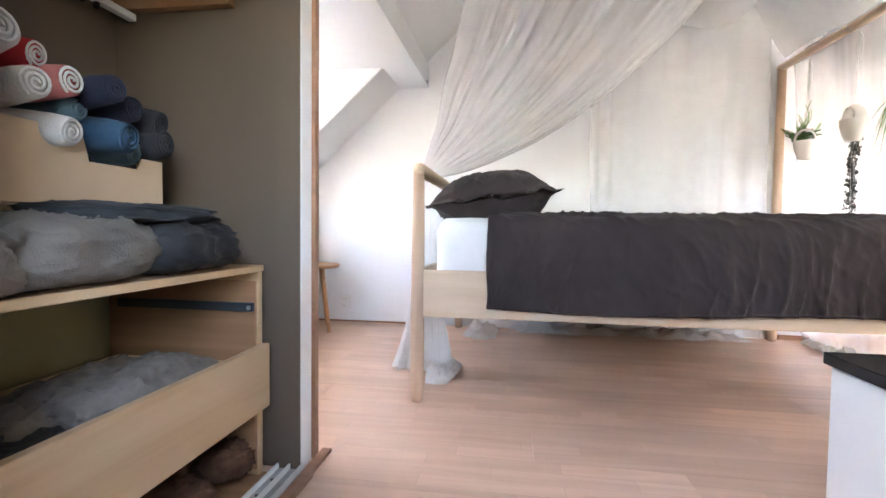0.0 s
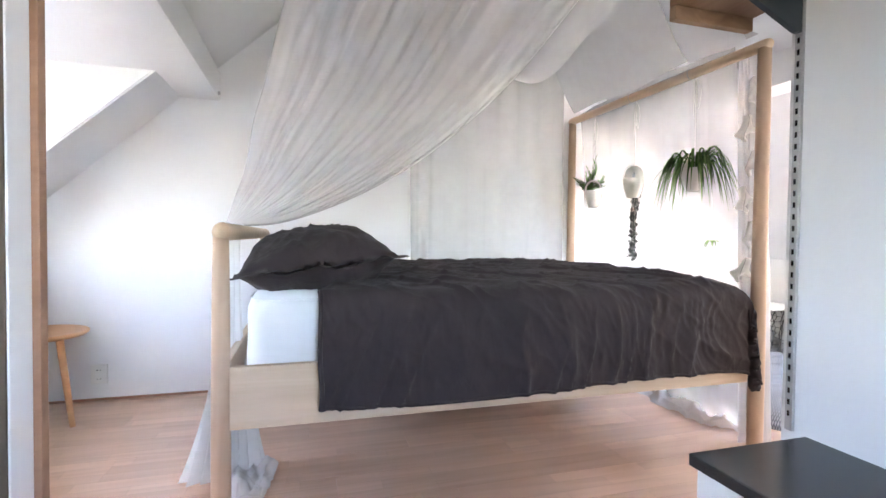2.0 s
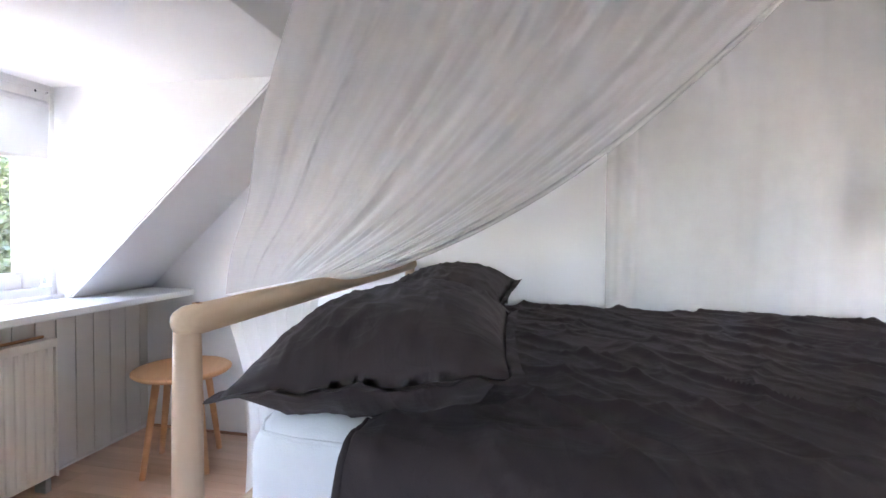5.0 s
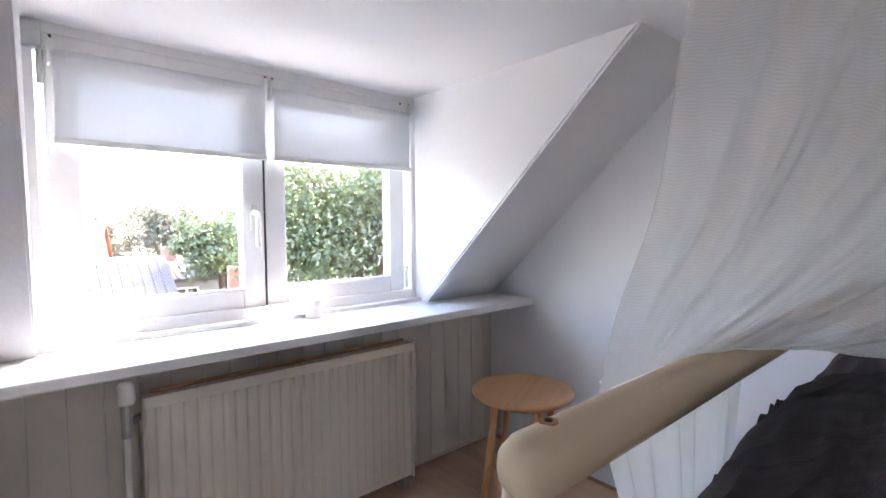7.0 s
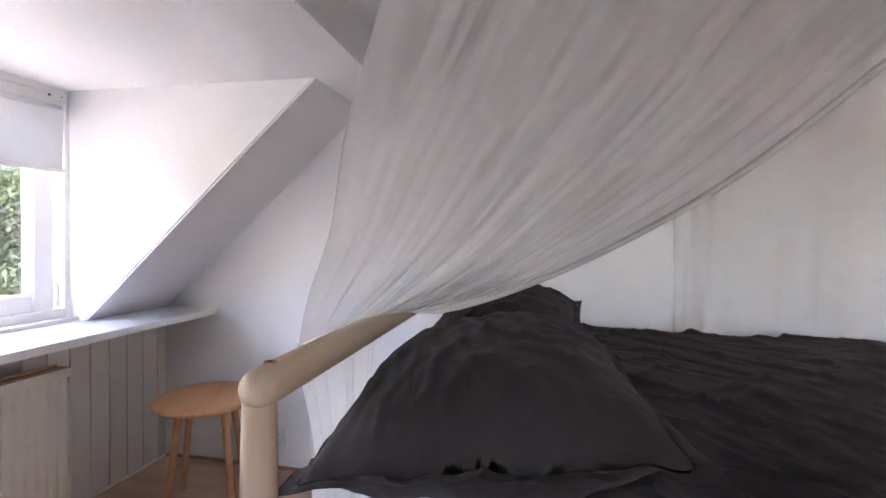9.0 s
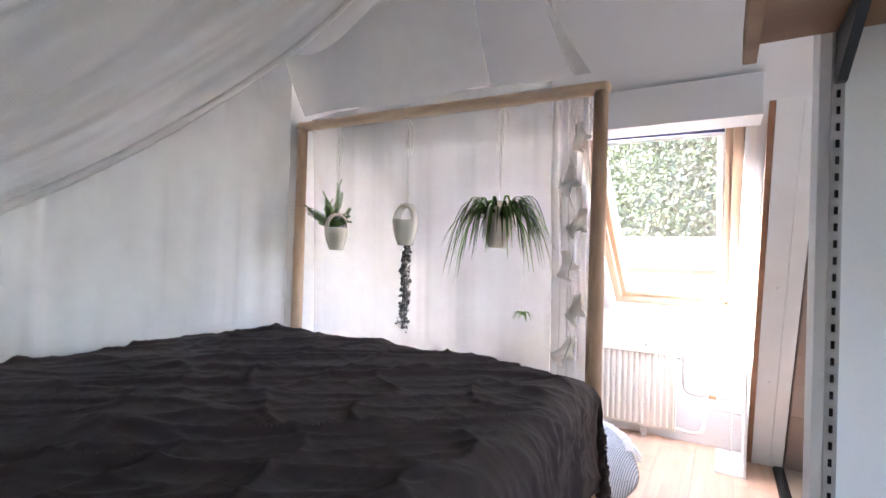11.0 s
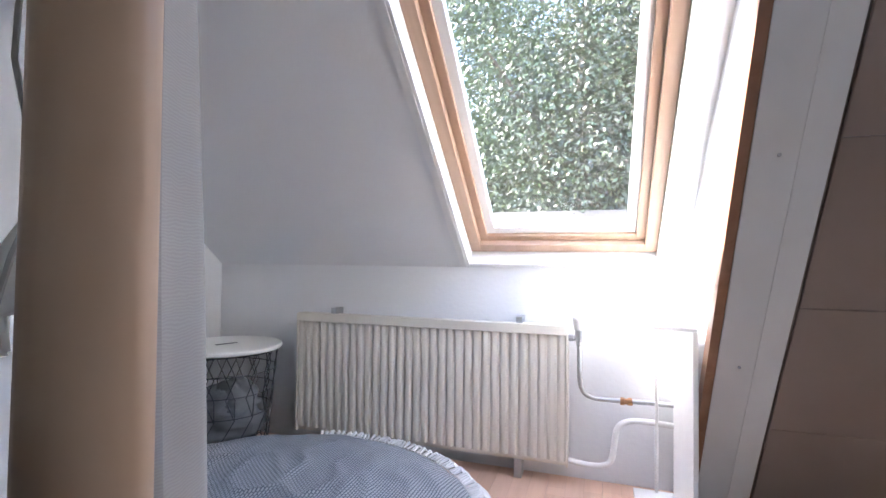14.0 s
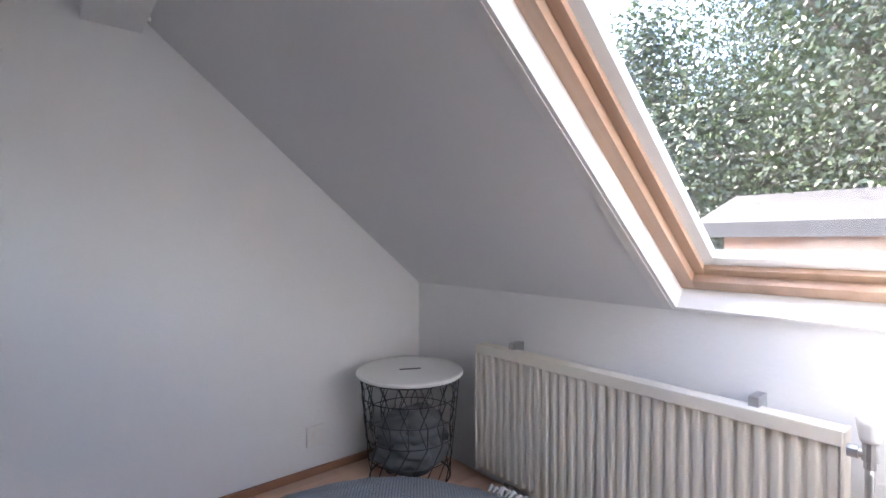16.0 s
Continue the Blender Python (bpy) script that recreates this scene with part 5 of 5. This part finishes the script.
folded("folded_sweater", "flecked grey sweater folded in the drawer", "sweater", (-0.33, 1.45, 0.214), 0.13, 0.19, 0.085, FLECK, 3)
folded("folded_sweater", "flecked grey sweater lying under another in the drawer", "sweater", (-0.42, 1.28, 0.214), 0.12, 0.20, 0.070, FLECK, 9)
folded("folded_trousers", "dark grey trousers folded in the drawer", "trousers", (-0.30, 1.10, 0.214), 0.11, 0.16, 0.065, NAVY2, 15)
folded("folded_trousers", "black trousers folded in the drawer", "trousers", (-0.30, 0.85, 0.214), 0.11, 0.12, 0.06, NAVY, 18)
for k, (x, y, z, r) in enumerate(((-0.26, 1.50, 0.055, 0.075), (-0.23, 1.66, 0.07, 0.055), (-0.36, 1.62, 0.09, 0.07))):
    pl = thing("plush_slipper", "brown shaggy plush slipper on the closet floor", "slipper", (x, y, z), 30 * k, "plush slippers")
    part("fur", cloth_lump(r * 1.2, r * 0.8, z * 0.72, k * 3.0, 30, 0.3, 5.0), FURRY, pl, "", True)
    part("ear", cloth_lump(r * 0.25, r * 0.25, r * 0.8, k * 4.0, 14, 0.3, 5.0), FURRY, pl, "", True, pose(-0.01, 0.03, z * 0.75))

# cardboard box of rolled towels, on a small box behind the clothes
bx = thing("cardboard_box", "open brown cardboard box with a cut-out front", "box")
part("front", prism([(0.80, 0.752), (1.365, 0.752), (1.365, 0.868), (1.30, 0.868), (1.285, 0.842), (1.16, 0.842), (1.145, 0.90), (0.80, 0.90)], -0.330, -0.326, "x"), CARD, bx)
part("side", block(-0.62, -0.33, 1.361, 1.365, 0.752, 0.868), CARD, bx)
part("back", block(-0.624, -0.62, 0.80, 1.365, 0.752, 0.90), CARD, bx)
part("bottom", block(-0.62, -0.33, 0.80, 1.361, 0.752, 0.756), CARD, bx)
bx.matrix_basis = pose(0.0, 0.19, 0.0)
b2 = thing("cardboard_box", "small brown cardboard box under another", "box")
part("body", block(-0.62, -0.34, 0.80, 1.23, 0.604, 0.751, 0.003), CARD, b2)
COL = {"red": (0.45, 0.03, 0.03), "white": (0.62, 0.58, 0.54), "black": (0.015, 0.015, 0.018), "blue": (0.012, 0.045, 0.085), "pink": (0.40, 0.12, 0.10), "navy": (0.012, 0.014, 0.03), "light blue": (0.12, 0.20, 0.24), "grey": (0.11, 0.115, 0.12), "cream": (0.50, 0.45, 0.38)}
TOW = {k: mat(k.replace(" ", "_") + "_towel", c, 0.95, var=0.15, scale=12, bump=0.8, fine=280) for k, c in COL.items()}


def towel_roll(col, at, r, length, rz, ry=0):
    t = thing("rolled_towel", "rolled " + col + " towel in the cardboard box", "towel", group="rolled towels")
    t.matrix_basis = pose(*at, 0, ry, rz)
    bm = tube([(length * (i / 6 - 0.5), 0.006 * nz(i, r * 50), 0.004 * nz(i, 3)) for i in range(7)], [r * 0.86, r * 0.97, r, r * 0.99, r, r * 0.97, r * 0.86], 20)
    part("roll", bm, TOW[col], t, "", True)
    sp = [(length * 0.5 + 0.004, r * (0.12 + 0.72 * i / 40) * math.cos(i * 0.42), r * (0.12 + 0.72 * i / 40) * math.sin(i * 0.42)) for i in range(41)]
    part("fold_edge", tube(sp, r * 0.085, 5), TOW["white" if col in ("red", "pink", "cream") else col], t, "", True)
    return t


rows = [("black", 1.02, 0.85, 0.05), ("cream", 1.245, 0.82, 0.045), ("black", 1.345, 0.82, 0.045), ("light blue", 1.43, 0.815, 0.035), ("grey", 1.475, 0.83, 0.032),
        ("grey", 1.03, 0.94, 0.04), ("white", 1.12, 0.93, 0.035), ("white", 1.255, 0.90, 0.035), ("blue", 1.35, 0.905, 0.04), ("light blue", 1.43, 0.885, 0.038), ("black", 1.50, 0.895, 0.042),
        ("white", 1.13, 1.005, 0.042), ("red", 1.02, 1.03, 0.042), ("pink", 1.26, 0.975, 0.036), ("navy", 1.34, 0.975, 0.035), ("white", 1.13, 1.085, 0.045), ("red", 1.04, 1.10, 0.04),
        ("cream", 1.19, 0.945, 0.034), ("red", 1.21, 1.03, 0.032), ("navy", 1.42, 0.955, 0.034), ("black", 1.175, 0.87, 0.036), ("light blue", 1.30, 0.94, 0.028), ("black", 1.475, 0.965, 0.036), ("white", 1.075, 0.975, 0.030)]
for k, (c, y, z, r) in enumerate(rows):
    towel_roll(c, (-0.49 + 0.012 * (k % 3) if z < 0.88 else -0.45 + 0.035 * (k % 3), y + 0.015, z + 0.002), r * 0.92, 0.24, rnd.uniform(-14, 14), rnd.uniform(-7, 7))

ts = thing("closet_shelf", "brown wooden shelf board under the closet ceiling", "shelf")
part("board", block(-0.655, -0.20, 0.60, 1.782, 1.395, 1.415, 0.002), SHADEDPINE, ts)
part("batten", block(-0.655, -0.27, 1.752, 1.782, 1.345, 1.394, 0.002), SHADEDPINE, ts)
part("front_lip", block(-0.225, -0.20, 0.60, 1.75, 1.36, 1.394, 0.002), SHADEDPINE, ts)
rl = thing("curtain_rail", "white metal rail with small black gliders", "rail")
part("rail", block(-0.60, -0.575, 0.60, 1.765, 1.315, 1.335, 0.003), PLASTIC, rl)
for k in range(4):
    part("glider", block(-0.594, -0.582, 1.50 + 0.045 * k, 1.512 + 0.045 * k, 1.298, 1.316, 0.002), BLACK, rl)

# ---- low cabinet beside the stairs ----
cb = thing("low_cabinet", "low white cabinet with black top and plinth", "cabinet")
part("top", block(1.312, X_STAIR - 0.003, 0.97, 1.79, 0.388, 0.418, 0.003), BLACK, cb, "black laminate top")
part("body", block(1.332, X_STAIR - 0.005, 0.98, 1.775, 0.045, 0.386, 0.002), PLASTIC, cb)
part("door", block(1.322, 1.331, 0.985, 1.375, 0.05, 0.383, 0.0015), PLASTIC, cb)
part("door", block(1.322, 1.331, 1.379, 1.772, 0.05, 0.383, 0.0015), PLASTIC, cb)
part("plinth", block(1.325, X_STAIR - 0.006, 0.985, 1.782, 0.0, 0.044), BLACK, cb, "black plinth")

# slotted shelf upright and plank shelf at the wall end
up = thing("shelf_upright", "slotted grey steel shelf upright on the wall end", "shelf upright")
part("channel", block(X_STAIR - 0.012, X_STAIR - 0.001, 1.822, 1.842, 0.42, 1.95, 0.001), METAL, up)
for k in range(46):
    z = 0.46 + k * 0.032
    part("slot", block(X_STAIR - 0.0135, X_STAIR - 0.0118, 1.829, 1.835, z, z + 0.015), BLACK, up)
sh = thing("plank_shelf", "rough brown wooden plank shelf on a steel bracket", "shelf")
OLD = wood("weathered_plank", (0.36, 0.22, 0.13), (0.22, 0.12, 0.07), 1, 10, 0.7)
part("plank", block(1.40, X_STAIR - 0.015, 1.20, 1.99, 1.610, 1.640, 0.003), OLD, sh)
part("plank", block(1.40, 1.425, 1.20, 1.99, 1.642, 1.70, 0.003), OLD, sh)
part("batten", block(1.40, X_STAIR - 0.02, 1.965, 1.99, 1.570, 1.609, 0.003), OLD, sh)
part("bracket", prism([(1.45, 1.608), (X_STAIR - 0.014, 1.608), (X_STAIR - 0.014, 1.51), (X_STAIR - 0.03, 1.51)], 1.822, 1.838), DARKGREY, sh)

# ---- stairs ----
sc_ = Vector((0.85, 0.94))
STEP = wood("brown_stair_tread", (0.40, 0.24, 0.14), (0.30, 0.17, 0.09), 1, 9, 0.5)
stairs = thing("staircase", "brown wooden winding attic stairs", "stairs", kind="structure")
for k in range(7):
    a0, a1 = radians(180 + 15 * k - 0.5), radians(180 + 15 * (k + 1))
    zt = -0.185 * (k + 1)
    pts = [(sc_.x + 0.04 * math.cos(a0), sc_.y + 0.04 * math.sin(a0))]
    for a in (a0, a1):
        c, s_ = math.cos(a), math.sin(a)
        r = min(0.84 / max(1e-4, abs(s_)), 0.86 / max(1e-4, abs(c)))
        pts.append((sc_.x + r * c, sc_.y + r * s_))
    pts.append((sc_.x + 0.04 * math.cos(a1), sc_.y + 0.04 * math.sin(a1)))
    part("tread", prism(pts, zt - 0.04, zt, "z"), STEP, stairs)
    part("riser", prism([pts[0], pts[1], (pts[1][0] + 0.012 * math.sin(a0), pts[1][1] - 0.012 * math.cos(a0)), (pts[0][0] + 0.012 * math.sin(a0), pts[0][1] - 0.012 * math.cos(a0))], zt, zt + 0.145, "z"), GLOSS, stairs)
setting("wall_stairs_lower", block(-0.12, X_STAIR, 0.945, 1.0, -2.6, -0.07), WHITE, "white wall under the landing edge")
setting("wall_stairs_west", block(-0.16, -0.02, Y_NEAR, 0.95, -2.6, -0.07), WHITE, "white wall under the closet")
setting("floor_lower", block(-0.2, 1.8, Y_NEAR, 1.0, -2.7, -2.6), STEP, "brown floor of the storey below")
setting("closet_door", block(-0.10, -0.065, Y_NEAR, 0.94, -0.06, 1.95), GREYPANEL, "taupe sliding closet door")

# ---- floors in pieces ----
floor = setting("floor", block(-1.5, 4.05, 0.95, Y_FAR, -0.12, -0.008), mat("underlay", (0.10, 0.07, 0.05), 0.9), "beech laminate plank floor")
setting("floor_bathroom", block(X_STAIR + 0.09, 4.05, Y_NEAR, 0.95, -0.12, -0.008), GROUT, "beige tiled bathroom floor")
meshes = {}


def piece(name, dims, material, parent, at, bevel=0.0015, rot=None):
    key = (name, tuple(round(d, 3) for d in dims))
    if key not in meshes:
        me = bpy.data.meshes.new(name)
        bm = block(-dims[0] / 2, dims[0] / 2, -dims[1] / 2, dims[1] / 2, -dims[2], 0.0)
        es = [e for e in bm.edges if all(v.co.z > -1e-5 for v in e.verts)]
        bmesh.ops.bevel(bm, geom=es, offset=bevel, segments=1, affect="EDGES")
        bm.to_mesh(me)
        bm.free()
        me.materials.append(material)
        meshes[key] = me
    ob = new(name, meshes[key])
    ob.matrix_basis = rot or pose(*at)
    ob.parent = parent
    return ob


def fill(x0, x1, y0, y1, length, width, parent, material, name, shift, top=0.0, gap=0.0008):
    j, y = 0, y0
    while y < y1 - 0.01:
        w = min(width, y1 - y)
        x = x0 - ((j * shift) % length)
        while x < x1 - 0.005:
            a, b = max(x, x0), min(x + length, x1)
            if b - a > 0.02:
                piece(name, (b - a - gap, w - gap, 0.008), material, parent, ((a + b) / 2, y + w / 2, top), 0.0006 if name == "plank" else 0.0015)
            x += length
        y += w
        j += 1


fill(X_PANEL + 0.002, X_KNEE - 0.002, 1.752, Y_FAR - 0.004, 1.21, 0.1935, floor, LAMINATE, "plank", 0.437, 0.0, 0.0005)
fill(-0.015, X_STAIR - 0.002, 0.95, 1.752, 1.21, 0.1935, floor, LAMINATE, "plank", 0.437, 0.0, 0.0005)
bath = bpy.data.objects["floor_bathroom"]
fill(X_STAIR + 0.095, X_KNEE - 0.002, 0.95, 1.70, 0.33, 0.33, floor, FLOORTILE, "tile", 0.0, 0.0, 0.003)
fill(X_STAIR + 0.095, X_KNEE - 0.002, Y_NEAR, 0.95, 0.33, 0.33, bath, FLOORTILE, "tile", 0.0, 0.0, 0.003)

# tiles on the bathroom lining
tiles = thing("bathroom_tiles", "large beige tiles with a relief border strip", "tiles", kind="structure")
TILT_ = math.degrees(math.atan2(1.0, 0.605))
up_ = Vector((-0.605, 0, 1)).normalized()
for j in range(5):
    yc = 1.70 - (j + 0.5) * 0.318 - 0.004
    run = 0.005
    for ln, m_ in ((0.42, TILE), (0.42, TILE), (0.42, TILE), (0.42, TILE), (0.062, TILEBAND), (0.26, TILE)):
        c = Vector((3.87, yc, 0)) + up_ * (run + ln / 2) - Vector((0.009, 0, 0.0055))
        rot = Matrix.Translation(c) @ pose(0, 0, 0, 0, TILT_, 0) @ pose(0, 0, 0, 180, 0, 0)
        piece("tile" if m_ is TILE else "border_tile", (ln - 0.0016, 0.3164, 0.008), m_, tiles, None, 0.001, rot)
        run += ln
sk = thing("baseboard", "thin brown skirting strip along the party wall", "baseboard", kind="structure")
part("strip", block(-1.36, 0.05, Y_FAR - 0.012, Y_FAR - 0.001, 0.001, 0.014, 0.002), TRIMWOOD, sk)
part("strip", block(2.3, X_KNEE - 0.01, Y_FAR - 0.014, Y_FAR - 0.001, 0.001, 0.034, 0.002), TRIMWOOD, sk)
part("strip", block(X_PANEL + 0.001, X_PANEL + 0.010, 1.9, Y_FAR - 0.02, 0.001, 0.014, 0.002), BOARD, sk)

# ---- outside ----
GRASS = mat("far_ground", (0.09, 0.085, 0.06), 0.95, var=0.3, scale=0.3, bump=0.0)
bm = bmesh.new()
bm.faces.new([bm.verts.new(p) for p in ((-900, -900, -6), (900, -900, -6), (900, 900, -6), (-900, 900, -6))])
setting("ground", bm, GRASS, "grassy ground and gardens far below")
BARK = mat("bark", (0.10, 0.075, 0.055), 0.95, var=0.3, scale=6, bump=0.8, fine=20)
CROWN = leafy("tree_leaf_green", (0.090, 0.120, 0.045), 0.5, 0.4, 0.06)
# aerial haze over the far trees is mixed into this paler, greyer leaf colour
HAZY = leafy("far_leaf_haze_tint", (0.115, 0.12, 0.085), 0.35, 0.4, 0.05)
CROWN2 = leafy("tree_leaf_pale", (0.044, 0.066, 0.026), 0.55, 0.3, 0.06)


def tree(at, h, rad, leaves, size, material, seed, label, squash=1.0):
    nc = 90 if leaves > 50000 else 30
    r = random.Random(seed)
    t = thing("tree", label, "tree", at)
    bm = tube([(0, 0, 0), (0.1, 0, h * 0.25), (0, 0.15, h * 0.5), (0.1, 0, h * 0.85)], [h * 0.028, h * 0.022, h * 0.016, h * 0.004], 10)
    clumps = []
    for k in range(nc):
        a, e = r.uniform(0, 6.28), r.uniform(-0.6, 1.0)
        d = r.uniform(0.45, 0.95)
        c = Vector((math.cos(a) * math.cos(e) * rad * d, math.sin(a) * math.cos(e) * rad * d, h * 0.62 + math.sin(e) * rad * d * squash))
        clumps.append((c, rad * r.uniform(0.22, 0.42)))
        if k % 3 == 0:
            tube([(0, 0, h * r.uniform(0.25, 0.6)), tuple(c * 0.5 + Vector((0, 0, h * 0.28))), tuple(c)], [h * 0.010, h * 0.006, h * 0.001], 6, bm)
    part("trunk", bm, BARK, t, "", True)
    vs, fs = [], []
    for k in range(leaves):
        c, cr = clumps[r.randrange(len(clumps))]
        d = Vector((r.gauss(0, 1), r.gauss(0, 1), r.gauss(0, 1))).normalized() * cr * r.random() ** 0.4
        p = c + d
        n1 = (d.normalized() + Vector((r.uniform(-.8, .8), r.uniform(-.8, .8), r.uniform(-.2, 1.0)))).normalized()
        s1 = n1.orthogonal().normalized()
        s1 = Matrix.Rotation(r.uniform(0, 6.28), 3, n1) @ s1
        s2 = n1.cross(s1)
        z = size * r.uniform(0.6, 1.4)
        i = len(vs)
        vs += [p - s1 * z, p + s2 * z * 0.45, p + s1 * z, p - s2 * z * 0.45]
        fs.append((i, i + 1, i + 2, i + 3))
    me = bpy.data.meshes.new("crown")
    me.from_pydata([tuple(v) for v in vs], [], fs)
    me.materials.append(material)
    c = new("crown", me)
    c.parent = t
    return t


tree((12.6, 2.4, -6), 15.0, 4.6, 230000, 0.038, CROWN2, 1, "large leafy tree close outside the skylight")
tree((19.5, 1.5, -6), 17.5, 6.5, 60000, 0.09, CROWN2, 9, "tall leafy tree further behind the skylight")
tree((14.0, 7.0, -6), 13.0, 4.6, 50000, 0.07, CROWN2, 2, "dense leafy tree behind the skylight")
tree((13.5, -3.0, -6), 12.0, 4.0, 16000, 0.085, CROWN, 3, "dense green tree behind the skylight")
tree((-10.5, 8.8, -6), 10.6, 3.2, 62000, 0.06, CROWN, 4, "green leafy tree outside the dormer window")
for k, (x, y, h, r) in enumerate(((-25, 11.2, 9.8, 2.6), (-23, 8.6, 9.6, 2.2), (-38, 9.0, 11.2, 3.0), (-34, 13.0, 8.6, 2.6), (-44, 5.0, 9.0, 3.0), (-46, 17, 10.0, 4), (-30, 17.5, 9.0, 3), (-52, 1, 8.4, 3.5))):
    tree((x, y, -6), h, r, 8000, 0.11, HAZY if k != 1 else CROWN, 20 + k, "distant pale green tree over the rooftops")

ROOF = mat("red_roof_tiles", (0.32, 0.13, 0.08), 0.8, var=0.25, scale=4, bump=0.6, fine=12)
ROOFG = mat("grey_roof_tiles", (0.11, 0.095, 0.09), 0.8, var=0.2, scale=4, bump=0.6, fine=12)
ROOFL = mat("grey_bitumen_roof", (0.055, 0.052, 0.05), 0.85, var=0.12, scale=3, bump=0.4, fine=20)
RENDER_ = mat("white_house_render", (0.26, 0.255, 0.25), 0.8, var=0.05)
BRICK = mat("brown_brick", (0.30, 0.17, 0.12), 0.9, var=0.2, scale=8, bump=0.4)


def house(at, w, d, h, rh, wall, roof, rz, label):
    t = thing("house", label, "house", at, rz)
    part("wall", block(-w / 2, w / 2, -d / 2, d / 2, 0, h), wall, t)
    part("gable", prism([(-d / 2, h), (d / 2, h), (0, h + rh)], -w / 2, w / 2, "x"), wall, t)
    k = 0.25
    for sg in (1, -1):
        rf = part("roof", prism([(sg * (d / 2 + k), h - k * rh / (d / 2)), (0, h + rh), (0, h + rh + 0.14), (sg * (d / 2 + k), h - k * rh / (d / 2) + 0.14)], -w / 2 - 0.2, w / 2 + 0.2, "x"), roof, t)
        n = int(w / 0.35) if roof is not ROOFL else 0
        for i in range(n):
            x = -w / 2 + (i + 0.5) * w / n
            part("tile_row", tube([(x, sg * (d / 2 + k), h - k * rh / (d / 2) + 0.15), (x, 0, h + rh + 0.15)], 0.055, 5), roof, rf)
    for i in range(max(2, int(w / 2))):
        x = -w / 2 + (i + 0.5) * w / max(2, int(w / 2))
        for sg in (1, -1):
            wn_ = part("window", block(x - 0.5, x + 0.5, sg * d / 2 - 0.04, sg * d / 2 + 0.04, h - 1.5, h - 0.35), GLOSS, t)
            for dx in (-0.24, 0.24):
                part("pane", block(x + dx - 0.2, x + dx + 0.2, sg * d / 2 - 0.05, sg * d / 2 + 0.05, h - 1.42, h - 0.43), BLACK, wn_)
    part("chimney", block(-w * 0.3 - 0.3, -w * 0.3 + 0.3, -0.3, 0.3, h + rh * 0.6, h + rh + 0.8), BRICK, t)
    return t


house((-24, 3.2, -6), 6, 6.0, 4.0, 1.7, RENDER_, ROOFG, 90, "white house with grey tiled roof and small-paned windows")
house((-40, 1.5, -6), 8, 8, 4.6, 2.8, BRICK, ROOF, 80, "brick house with red tiled roof")
house((-27, 8.6, -6), 5, 5, 4.6, 0.7, RENDER_, ROOFG, 90, "white flat-fronted house among trees")
house((-14.5, 7.6, -6), 3.0, 3.0, 4.3, 0.8, BRICK, ROOF, 80, "small brown tiled roof of a shed")
house((8.7, 1.7, -6), 4.4, 1.8, 7.12, 0.27, BRICK, ROOFL, 90, "low grey roof of the neighbouring extension")
